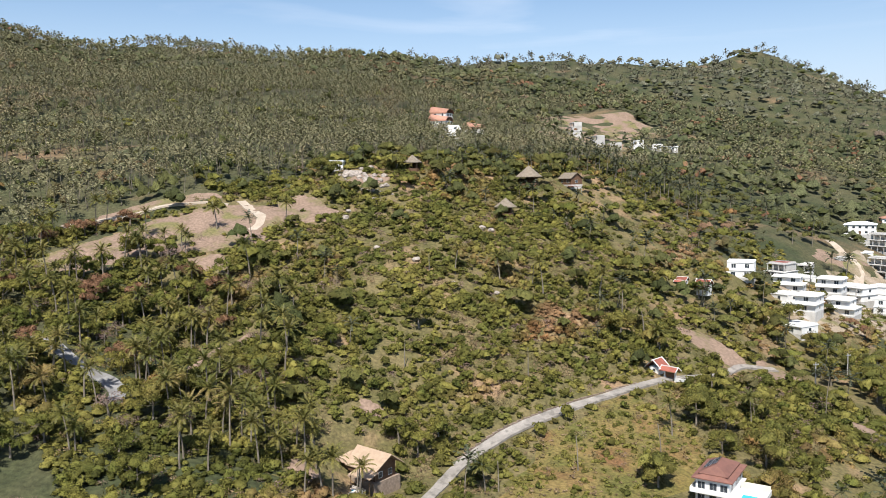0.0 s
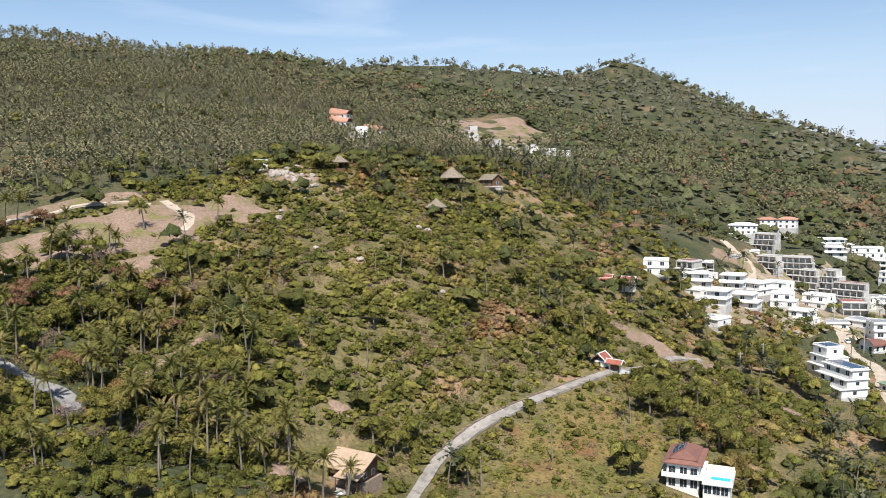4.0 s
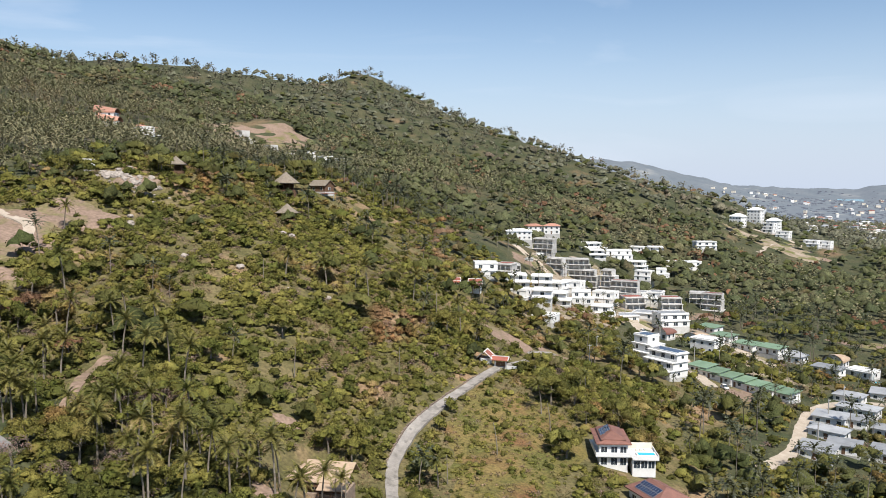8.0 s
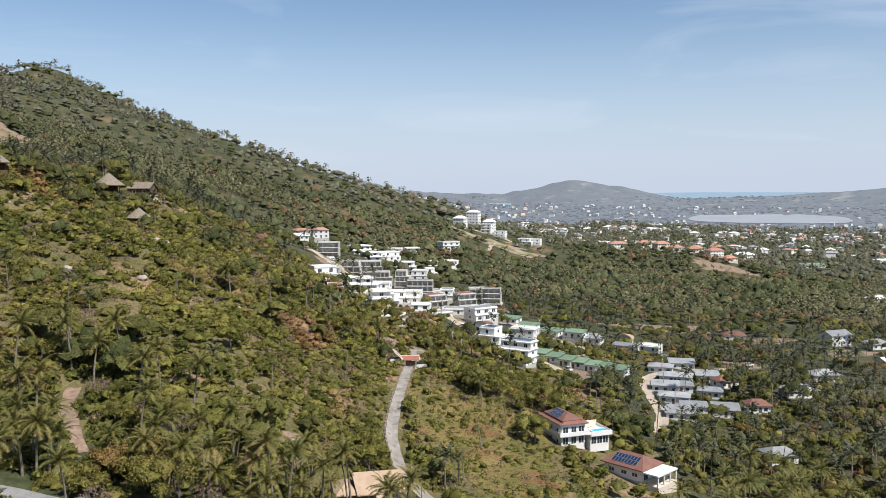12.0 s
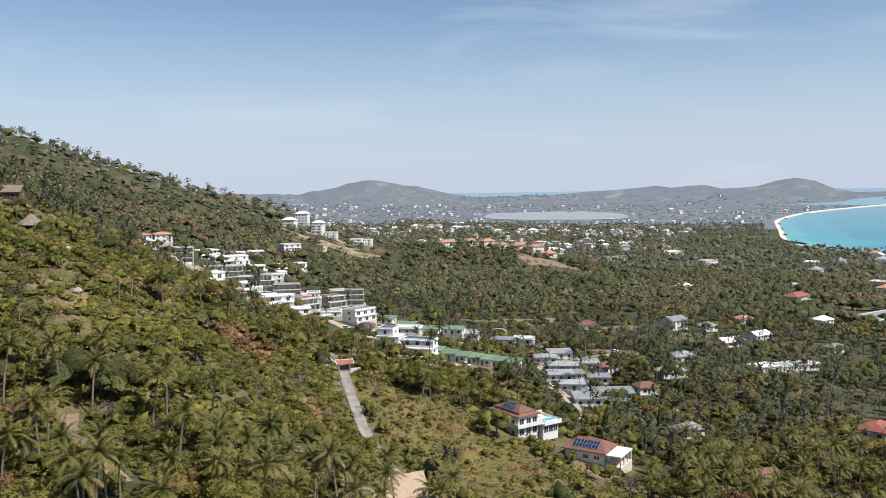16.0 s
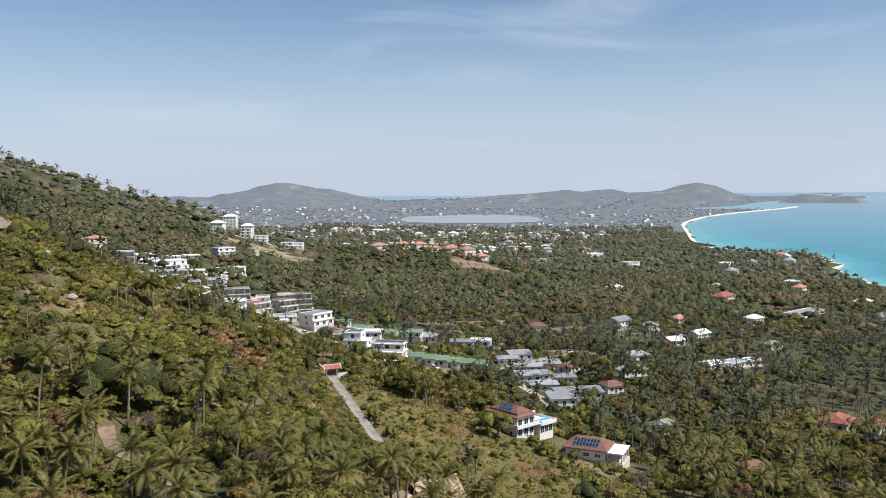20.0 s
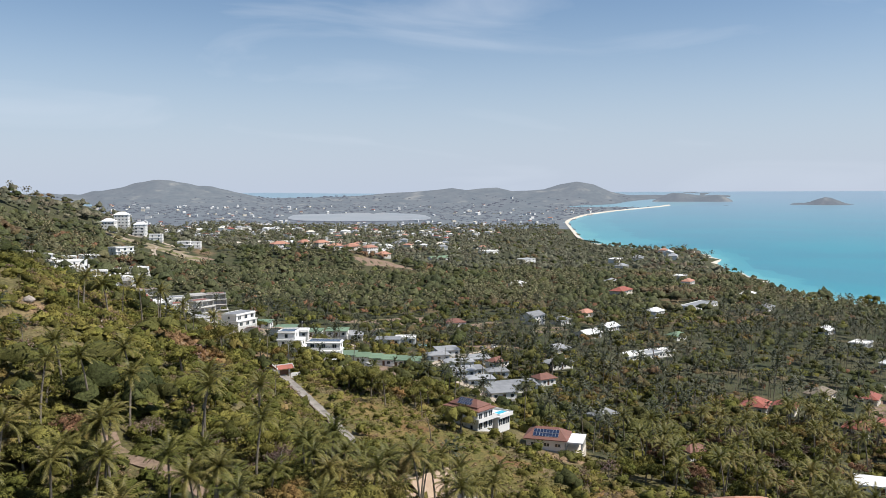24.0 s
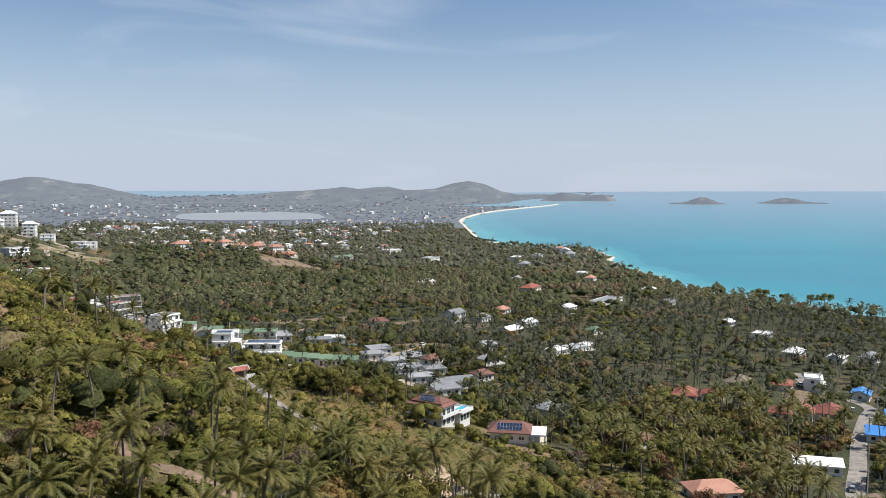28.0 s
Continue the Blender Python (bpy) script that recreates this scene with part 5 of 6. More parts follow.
def trunk_form(height_, r0, r1, lean, rings=5, sides=6, seed=0):
    r = np.random.RandomState(seed)
    v, f = [], []
    az = r.uniform(0, 6.28)
    for j in range(rings + 1):
        s = j / rings
        off = lean * s * s
        rad = r0 + (r1 - r0) * s
        for i in range(sides):
            a = i * 2 * math.pi / sides
            v.append((math.cos(az) * off + rad * math.cos(a), math.sin(az) * off + rad * math.sin(a), height_ * s - 0.3 * (j == 0)))
    for j in range(rings):
        for i in range(sides):
            a, b = j * sides + i, j * sides + (i + 1) % sides
            f += [(a, b, b + sides), (a, b + sides, a + sides)]
    return np.array(v), np.array(f), np.array([math.cos(az) * lean, math.sin(az) * lean, height_])

# ---- rocks, poles, cars, the town ----
def boulder(x, y, r, seed, label="pale granite boulder bedded in the slope"):
    rr = np.random.RandomState(seed)
    bm = bmesh.new()
    bmesh.ops.create_icosphere(bm, subdivisions=2 if r > 0.8 else 1, radius=r)
    for v in bm.verts:
        v.co *= 1 + 0.42 * noise.noise(v.co / r * 1.6 + Vector((seed, 0, 0)))
        v.co.z *= 0.7
    me = bpy.data.meshes.new("boulder")
    bm.to_mesh(me)
    bm.free()
    me.materials.append(M_ROCK)
    ob = tagged(new("boulder", me), label, "rock", "boulders on the hill")
    ob.matrix_basis = pose(x, y, height_at(x, y) + r * 0.15, 0, 0, rr.uniform(0, 360))
    BUILT.append((x, y, r * 0.9))


for i in range(60):
    rr = random.Random(i)
    boulder(-131 + rr.gauss(0, 6.5), 80 + rr.gauss(0, 3.6), rr.uniform(0.4, 1.5), i, "pale broken granite block in a heap of rubble")
for i, (x, y, r) in enumerate(((-89, 59, 1.3), (-70, 62, 1.4), (-78, 97, 1.5), (-76, 100, 1.2), (-55, 66, 0.9), (-36, 40, 0.8), (-48, 78, 1.0), (-112, 60, 1.4), (-115, 63, 1.1))):
    boulder(x, y, r, 60 + i)


def utility_pole(x, y, rot, tall=8.5):
    ob = thing("utility_pole", x, y, rot, "concrete utility pole with a cross-arm", "pole", "utility poles")
    part("shaft", Form().box(-0.13, -0.13, -0.8, 0.13, 0.13, tall), M_POLE, ob)
    part("cross_arm", Form().box(-0.9, -0.2, tall - 0.7, 0.9, -0.135, tall - 0.55), M_METAL, ob)
    for px in (-0.8, -0.3, 0.3, 0.8):
        part("insulator", Form().cone(px, -0.17, tall - 0.55, tall - 0.35, 0.05, 0.04, 6), M_WHITE, ob)


for x, y in ((121, -30), (147, -18), (179, -3), (215, 11), (240, 22), (258, 56), (94, 130), (98, 160), (104, 184), (17, 150), (14, 176), (30, 236), (48, 212), (-24, 258), (8, 268), (60, 255)):
    utility_pole(x + 3.2, y, 60)


def dead_trunk(x, y, tall, lean, seed):
    v, t, _ = trunk_form(tall, 0.17, 0.09, lean, 7, 6, seed)
    ob = tagged(new("dead_palm", fast_mesh("dead_palm", v, t, [M_BARK])), "bare grey dead palm trunk without fronds", "dead tree", "dead palms")
    ob.matrix_basis = pose(x, y, height_at(x, y) - 0.1)


def car(x, y, rot, paint, label):
    ob = thing("car", x, y, rot, label, "car", "parked cars", height_at(x, y) + 0.18)
    part("body", Form().add([(-2.1, -0.85, 0.3), (2.1, -0.85, 0.3), (2.1, 0.85, 0.3), (-2.1, 0.85, 0.3), (-2.1, -0.8, 0.95), (2.1, -0.8, 0.85), (2.1, 0.8, 0.85), (-2.1, 0.8, 0.95)],
                            [(3, 2, 1, 0), (4, 5, 6, 7), (0, 1, 5, 4), (1, 2, 6, 5), (2, 3, 7, 6), (3, 0, 4, 7)]), paint, ob)
    part("cabin", Form().add([(-1.9, -0.75, 0.95), (1.0, -0.75, 0.9), (1.0, 0.75, 0.9), (-1.9, 0.75, 0.95), (-1.6, -0.62, 1.5), (0.3, -0.62, 1.5), (0.3, 0.62, 1.5), (-1.6, 0.62, 1.5)],
                             [(4, 5, 6, 7), (0, 1, 5, 4), (1, 2, 6, 5), (2, 3, 7, 6), (3, 0, 4, 7)]), M_GLASS, ob)
    part("roof", Form().box(-1.6, -0.62, 1.5, 0.3, 0.62, 1.55), paint, ob)
    for px in (-1.3, 1.3):
        for py in (-0.85, 0.85):
            w = Form()
            n = 10
            w.add([(px + 0.32 * math.cos(i * 2 * math.pi / n), py + s, 0.2 + 0.32 * math.sin(i * 2 * math.pi / n)) for s in (-0.1, 0.1) for i in range(n)],
                  [(i, (i + 1) % n, n + (i + 1) % n, n + i) for i in range(n)] + [tuple(range(n - 1, -1, -1)), tuple(range(n, 2 * n))])
            part("wheel", w, M_DARK, ob)


for x, y, rt, k in ((24, 246, -60, 0), (66, 178, -60, 0), (96, 152, 80, 1), (128, -24, 30, 1), (226, 24, 30, 0), (258, 54, 60, 1), (262, 66, 60, 0), (160, 224, 20, 0), (152, 222, 20, 1), (60, 268, -40, 0)):
    car(x, y, rt, M_METAL if k else M_WHITE, "small dark grey parked car" if k else "small white parked car")


def town(name, n, seed, r0, r1, a0, a1, label, size=(8, 22)):
    """Many far houses, too small to tell apart, in one mesh: walls and coloured roofs."""
    rr = np.random.RandomState(seed)
    mats = [M_WHITE, M_ORANGE_ROOF, M_GREY_ROOF, M_WHITE_ROOF, M_RED_ROOF, M_CREAM]
    me = bpy.data.meshes.new(name)
    f, idx = Form(), []
    k = 0
    while k < n:
        r, a = rr.uniform(r0, r1), radians(rr.uniform(a0, a1))
        x, y = -90 + r * math.sin(a), -135 + r * math.cos(a)
        if coast_x(np.array(y)) - x < 60 or wave(np.array(x), np.array(y), 420, 71) + 0.5 * wave(np.array(x), np.array(y), 130, 72) < rr.uniform(-0.5, 0.35) or lake_near(x, y):
            continue
        k += 1
        w, d, h, t = rr.uniform(*size) * rr.uniform(0.6, 1), rr.uniform(size[0], size[1] * 0.7), rr.choice([3.5, 4, 6.5, 7, 9]), rr.uniform(0, 3)
        z = height_at(x, y)
        g = Form().box(-w / 2, -d / 2, -2, w / 2, d / 2, h)
        n0 = len(g.f)
        if rr.rand() < 0.6:
            g.hip(-w / 2 - 0.7, -d / 2 - 0.7, h, w / 2 + 0.7, d / 2 + 0.7, min(w, d) * 0.22)
        else:
            g.box(-w / 2 - 0.3, -d / 2 - 0.3, h, w / 2 + 0.3, d / 2 + 0.3, h + 0.4)
        c, s = math.cos(t), math.sin(t)
        f.add([(x + p * c - q * s, y + p * s + q * c, z + e) for p, q, e in g.v], g.f)
        wi, ri = rr.choice([0, 0, 5]), rr.choice([1, 2, 2, 2, 3, 3, 5, 4])
        idx += [wi] * n0 + [ri] * (len(g.f) - n0)
    me.from_pydata(f.v, [], f.f)
    for m in mats:
        me.materials.append(m)
    me.polygons.foreach_set("material_index", np.array(idx, np.int32))
    return tagged(new(name, me), label, "town", kind="stuff")


def lake_near(x, y):
    return (np.abs((x - 1125) * 0.93 - (y - 2600) * 0.36) < 275) & (np.abs((x - 1125) * 0.36 + (y - 2600) * 0.93) < 285)


town("town", 300, 5, 1330, 2300, 6, 34, "coastal town of white and orange-roofed houses among trees")
town("far_town", 230, 6, 2250, 3900, -2, 40, "far houses scattered at the foot of the hills", (7, 20))

lake = Form()
c30, s30 = 0.93, 0.36
lv = []
for j in range(9):
    for i in range(48):
        a, k = i * 2 * math.pi / 48, j / 8
        u, w = 255 * k * math.copysign(abs(math.cos(a)) ** 0.6, math.cos(a)), 270 * k * math.copysign(abs(math.sin(a)) ** 0.7, math.sin(a))
        x, y = 1125 + u * c30 + w * s30, 2600 - u * s30 + w * c30
        lv.append((x, y, height_at(x, y) + 2.5))
lake.add(lv, [(j * 48 + i, (j + 1) * 48 + i, (j + 1) * 48 + (i + 1) % 48, j * 48 + (i + 1) % 48) for j in range(8) for i in range(48)])
tagged(part("lake", lake, M_LAKE), "pale grey lagoon beyond the town", "lake", kind="structure")

# ---- plants ----
rng = np.random.RandomState(11)


def frond(az, tilt, length, droop, leaflets, width, r):
    """One palm frond as leaflets along a drooping rib: triangles."""
    out = []
    pts = []
    for i in range(leaflets + 1):
        s = i / leaflets
        a = tilt - droop * s * s
        pts.append((s, a))
    p = np.array([0.0, 0.0, 0.0])
    ca, sa = math.cos(az), math.sin(az)
    side = np.array([-sa, ca, 0])
    for i in range(leaflets):
        s, a = pts[i]
        d = np.array([ca * math.cos(a), sa * math.cos(a), math.sin(a)])
        q = p + d * length / leaflets
        w = width * (0.35 + 1.0 * math.sin(math.pi * min(1, 0.12 + 0.86 * s)))
        for sg in (-1, 1):
            tip = (p + q) / 2 + side * sg * w + d * w * 0.55 + np.array([0, 0, -0.42 * w + 0.1 * r.uniform(-1, 1) * w])
            out.append((p, q, tip))
        p = q
    return out


def palm_crown(n, leaflets, length, width, seed):
    r = np.random.RandomState(seed)
    t = []
    for i in range(n):
        az = i * 2.39996 + r.uniform(-0.2, 0.2)
        level = i / n
        tilt = 1.25 - 1.75 * level + r.uniform(-0.12, 0.12)
        t += frond(az, tilt, length * r.uniform(0.85, 1.1), r.uniform(0.9, 1.4), leaflets, width, r)
    t = np.array(t)
    return t.reshape(-1, 3), np.arange(len(t) * 3).reshape(-1, 3)


def leaf_cloud(lobes, per, size, seed, flat=0.75, inner=0.72):
    """Leaf sprays over the skins of several lobes (x, y, z, radius), one triangle each."""
    r = np.random.RandomState(seed)
    V = []
    for lx, ly, lz, lr in lobes:
        d = r.normal(size=(per, 3))
        d /= np.linalg.norm(d, axis=1)[:, None]
        d[:, 2] = np.where(d[:, 2] < -0.45, -d[:, 2], d[:, 2])
        rad = lr * r.uniform(inner, 1.08, per)[:, None]
        c = np.array([lx, ly, lz]) + d * rad * np.array([1, 1, flat])
        nrm = d + r.normal(size=(per, 3)) * 0.85
        nrm /= np.linalg.norm(nrm, axis=1)[:, None]
        u = np.cross(nrm, r.normal(size=(per, 3)))
        u /= np.linalg.norm(u, axis=1)[:, None]
        w = np.cross(nrm, u)
        s = size * r.uniform(0.6, 1.3, per)[:, None]
        V.append(np.stack([c - u * s, c + w * s * 0.75 + u * s * 0.15, c + u * s - w * s * 0.45], 1))
    V = np.concatenate(V)
    return V.reshape(-1, 3), np.arange(len(V) * 3).reshape(-1, 3)


ICO = (lambda g: np.array([(-1, g, 0), (1, g, 0), (-1, -g, 0), (1, -g, 0), (0, -1, g), (0, 1, g), (0, -1, -g), (0, 1, -g), (g, 0, -1), (g, 0, 1), (-g, 0, -1), (-g, 0, 1)]) / math.hypot(1, g))((1 + 5 ** 0.5) / 2)
ICO_F = np.array([(0, 11, 5), (0, 5, 1), (0, 1, 7), (0, 7, 10), (0, 10, 11), (1, 5, 9), (5, 11, 4), (11, 10, 2), (10, 7, 6), (7, 1, 8),
                  (3, 9, 4), (3, 4, 2), (3, 2, 6), (3, 6, 8), (3, 8, 9), (4, 9, 5), (2, 4, 11), (6, 2, 10), (8, 6, 7), (9, 8, 1)])
OCT = np.array([(1, 0, 0), (0, 1, 0), (-1, 0, 0), (0, -1, 0), (0, 0, 1), (0, 0, -1)], float)
OCT_F = np.array([(0, 1, 4), (1, 2, 4), (2, 3, 4), (3, 0, 4), (1, 0, 5), (2, 1, 5), (3, 2, 5), (0, 3, 5)])


def finer(v, f):
    """Every triangle of a round form split into four."""
    v, seen, out = [tuple(p) for p in v], {}, []

    def half(a, b):
        k = (min(a, b), max(a, b))
        if k not in seen:
            m = (np.array(v[a]) + np.array(v[b])) / 2
            v.append(tuple(m / np.linalg.norm(m)))
            seen[k] = len(v) - 1
        return seen[k]
    for a, b, c in f:
        x, y, z = half(a, b), half(b, c), half(c, a)
        out += [(a, x, z), (x, b, y), (z, y, c), (x, y, z)]
    return np.array(v), np.array(out)


BALLS = [(ICO, ICO_F), finer(ICO, ICO_F)]
BALLS.append(finer(*BALLS[1]))


def lump(sub, seed, rough=0.3, under=-0.4):
    """One uneven leafy mass of about unit radius, open underneath."""
    r = np.random.RandomState(seed)
    v, f = BALLS[sub]
    k = np.ones(len(v))
    for s, a in ((2.2, 0.5), (4.5, 0.32), (8.0, 0.2)):
        for _ in range(3):
            k += rough * a * np.sin(v @ r.normal(size=3) * s + r.uniform(0, 6.28)) * 0.8
    k *= r.uniform(1 - 0.3 * rough, 1 + 0.3 * rough, len(v))
    f = f[v[f][:, :, 2].mean(1) > under]
    keep = np.unique(f)
    back = np.zeros(len(v), int)
    back[keep] = np.arange(len(keep))
    return (v * k[:, None])[keep], back[f]


def leafy_masses(lobes, seed, fill=0.86, sub=1, flat=0.75, rough=0.3, under=-0.4):
    """The dense foliage of each lobe: uneven, many-sided masses."""
    r = np.random.RandomState(seed)
    v, t, off = [], [], 0
    for i, (lx, ly, lz, lr) in enumerate(lobes):
        bv, bt = lump(sub, seed * 13 + i, rough, under) if sub >= 0 else (OCT * r.uniform(0.8, 1.2, (6, 1)), OCT_F)
        a = r.uniform(0, 6.28)
        rot = np.array([(math.cos(a), -math.sin(a), 0), (math.sin(a), math.cos(a), 0), (0, 0, 1)])
        v.append(bv @ rot.T * (lr * fill) * np.array([1, 1, flat]) + np.array([lx, ly, lz])), t.append(bt + off)
        off += len(bv)
    return np.concatenate(v), np.concatenate(t)


def lobes_of(n, spread, z, r0, r1, seed):
    r = np.random.RandomState(seed)
    out = [(0, 0, z + 0.25 * spread, r1)]
    for k in range(n - 1):
        a = k * 2.4 + r.uniform(-0.4, 0.4)
        out.append((math.cos(a) * spread * r.uniform(0.6, 1.0), math.sin(a) * spread * r.uniform(0.6, 1.0), z + r.uniform(-0.35, 0.3) * spread, r.uniform(r0, r1)))
    return out


def joined(a, b):
    return np.concatenate([a[0], b[0]]), np.concatenate([a[1], b[1] + len(a[0])])


def scatter(name, kinds, px, py, size, which, mats, label, category, sink=0.1, zoff=None):
    """Many small plants as one mesh: copies of the kinds' triangles, turned, sized and set on the ground."""
    r = np.random.RandomState(len(px))
    V, T, I = [], [], []
    off = 0
    pz = height(px, py) - sink
    for k, (kv, kt, km) in enumerate(kinds):
        sel = np.nonzero(which == k)[0]
        if not len(sel):
            continue
        a, sc = r.uniform(0, 6.283, len(sel)), size[sel]
        c, s = np.cos(a) * sc, np.sin(a) * sc
        tall = sc * r.uniform(0.8, 1.2, len(sel))
        x = kv[None, :, 0] * c[:, None] - kv[None, :, 1] * s[:, None] + px[sel][:, None]
        y = kv[None, :, 0] * s[:, None] + kv[None, :, 1] * c[:, None] + py[sel][:, None]
        z = kv[None, :, 2] * tall[:, None] + pz[sel][:, None]
        V.append(np.stack([x, y, z], 2).reshape(-1, 3))
        T.append((kt[None] + (np.arange(len(sel)) * len(kv))[:, None, None]).reshape(-1, 3) + off)
        I.append(np.tile(km, len(sel)))
        off += len(sel) * len(kv)
    me = fast_mesh(name, np.concatenate(V), np.concatenate(T), mats, np.concatenate(I), soft=True)
    return tagged(new(name, me), label, category, kind="stuff")


def kind_of(*pieces):
    """(verts, tris, material index) pieces joined into one kind."""
    v, t, m, off = [], [], [], 0
    for pv, pt, pm in pieces:
        v.append(pv), t.append(pt + off), m.append(np.full(len(pt), pm))
        off += len(pv)
    return np.concatenate(v), np.concatenate(t), np.concatenate(m)


def jitter(x0, x1, y0, y1, step, seed):
    r = np.random.RandomState(seed)
    X, Y = np.meshgrid(np.arange(x0, x1, step), np.arange(y0, y1, step))
    X, Y = X.ravel() + r.uniform(-0.5, 0.5, X.size) * step, Y.ravel() + r.uniform(-0.5, 0.5, Y.size) * step
    return X, Y


def in_view(x, y):
    """Ground that the flight looks over."""
    h = np.degrees(np.arctan2(x + 20, y + 250))
    return (h > -84) & (h < 66)


def free(x, y, room=0.0):
    """Clear of roads, houses, clearings, fields and the sea."""
    ok = coast_x(y) - x > np.where(y > 1050, 48, 22)
    for pts, w in ROADS:
        p = np.array(pts, float)
        for a, b in zip(p[:-1], p[1:]):
            d = b - a
            f = np.clip(((x - a[0]) * d[0] + (y - a[1]) * d[1]) / (d @ d), 0, 1)
            ok &= np.hypot(x - a[0] - f * d[0], y - a[1] - f * d[1]) > w / 2 + 0.5 + room
    for cx, cy, rad in BUILT:
        ok &= np.hypot(x - cx, y - cy) > rad + room
    return ok


def cleared(x, y):
    """How bare the ground is: 1 in clearings."""
    out = np.zeros_like(x)
    for cx, cy, ra, rb, turn in CLEARINGS:
        c, s = math.cos(radians(turn)), math.sin(radians(turn))
        u, v = (x - cx) * c + (y - cy) * s, -(x - cx) * s + (y - cy) * c
        out = np.maximum(out, 1 - smooth((np.hypot(u / ra, v / rb) + 0.12 * wave(x, y, 17, 21) - 0.85) / 0.3))
    return out


def from_flight(x, y):
    """Distance to the nearest stretch of the flight's arc."""
    return np.minimum(np.minimum(np.hypot(x - 150, y + 94), np.hypot(x - 40, y + 160)), np.minimum(np.hypot(x + 98, y + 133), np.hypot(x + 30, y + 160)))


# near palms and trees, each a thing of its own
def palm_thing(seed, tall, n=24, leaflets=14, length=3.8):
    base = tagged(new("coconut_palm"), "tall coconut palm with a slim grey trunk and arching fronds", "palm tree", "coconut palms")
    tv, tt, top = trunk_form(tall, 0.24, 0.13, tall * 0.12, 6, 6, seed)
    ob = new("trunk", fast_mesh("trunk", tv, tt, [M_BARK]))
    ob.parent = base
    cv, ct = palm_crown(n, leaflets, length, 0.46, seed)
    ob = new("crown", fast_mesh("crown", cv + top, ct, [M_PALM]))
    ob.parent = base
    r = np.random.RandomState(seed)
    nv, nt = leaf_cloud([(0, 0, -0.25, 0.42)], 20, 0.2, seed)
    ob = new("crown_shaft", fast_mesh("crown_shaft", nv + top, nt, [M_PALM]))
    ob.parent = base
    return base


def tree_thing(seed, tall, spread, mat, per=150, size=0.2, label="leafy green tree with a rounded uneven crown on the slope"):
    base = tagged(new("broadleaf_tree"), label, "tree", "broadleaf trees")
    tv, tt, top = trunk_form(tall * 0.62, 0.26, 0.12, 0.5, 4, 6, seed)
    r = np.random.RandomState(seed)
    lob = lobes_of(8, spread, tall * 0.6, spread * 0.34, spread * 0.6, seed)
    for lx, ly, lz, lr in lob[1:]:
        bv, bt, _ = trunk_form(1.0, 0.09, 0.04, 0.0, 1, 4, seed)
        a, b = np.array([top[0] * 0.6, top[1] * 0.6, tall * 0.42]), np.array([lx, ly, lz])
        bv = np.stack([bv[:, 0], bv[:, 1], np.zeros(len(bv))], 1) + a + (b - a) * np.clip(bv[:, 2:3], 0, 1)
        tv, tt = joined((tv, tt), (bv, bt))
    ob = new("trunk", fast_mesh("trunk", tv, tt, [M_BARK]))
    ob.parent = base
    cv, ct = joined(leafy_masses(lob, seed, 0.72, 0, 0.8, 0.5), leaf_cloud(lob, per, size, seed, inner=0.68)) if mat != M_TWIG else leaf_cloud(lob, per, size, seed)
    ob = new("crown", fast_mesh("crown", cv, ct, [mat], soft=True))
    ob.parent = base
    return base


def put_things(protos, px, py, sizes, seed):
    r = np.random.RandomState(seed)
    pz = height(px, py)
    used = set(k for k in range(len(protos)) if protos[k].location.length > 0)
    for i in range(len(px)):
        k = r.randint(len(protos))
        m = Matrix.LocRotScale((px[i], py[i], pz[i] - 0.1), Euler((0, 0, r.uniform(0, 6.28))), None)
        s = float(sizes[i])
        if k not in used:
            used.add(k)
            protos[k].matrix_basis = m
            protos[k].scale = (s, s, s)
        else:
            ob = copy_thing(protos[k], m)
            ob.scale = (s, s, s)


# ---- woods, from the near slope to the far plain ----
LONE_PALMS = [(2, -14), (-8, -18), (-13, -8), (-20, -18), (-16, -18), (-17, -26), (-12, -33), (-25, -19), (-56, 10), (-124, -15), (-70, -50), (-74, -60), (6, -7), (3, 1), (9, 5), (-67, -27), (-69, -21), (-137, -5), (-128, 17), (-118, 39), (24, 74), (16, 19), (-16, 112), (-9, 111), (-33, 110), (-25, 112), (-41, 92), (-51, 82), (31, 98), (-58, 69), (-20, -22), (-15, -22), (-13, -12), (-9, -23), (-6, -11), (6, -1), (-21, -26), (-24, -32), (-15, -38), (-64, 4), (-56, -29), (-53, -34), (-65, -22), (-36, -32), (-32, -31), (-12, -17), (-5, -14), (2, -18)]
BIG_TREES = [(-145, 74), (-147, 70), (-142, 79), (33, 163), (29, 168), (37, 159), (25, 174), (42, 158), (20, 160), (14, 165), (52, 74), (57, 70), (38, 66), (41, 72), (7, 11), (5, 17), (-5, 22), (-9, 13), (-4, 15), (17, -14), (24, 84), (30, 88), (20, 92), (36, 78), (44, 84), (28, 104), (12, 108), (40, 96), (-43, 14), (-51, -19), (-36, -32), (-59, 12), (-41, 42), (-17, 102), (-10, 111), (-122, -13), (-131, 96), (-39, -27), (-31, -38), (-81, -39), (-57, -57), (45, 68), (-42, -6), (168, 196), (-73, -15)]
X, Y = jitter(-168, 190, -70, 260, 5.6, 31)
D = from_flight(X, Y)
ok = in_view(X, Y) & free(X, Y, 1.6) & (D < 340) & (D > 60)
lowland = smooth((X - 45) / 40)
gully = smooth((26 - Y) / 36) * smooth((-X - 2) / 30)
upper = smooth((-X - 95) / 30)
head = smooth((Y - 112) / 30)
homes = (np.abs(X - 90 - (170 - Y) * 0.2) < 42) & (Y > 112) | (X > -60) & (X < 60) & (Y > 195)
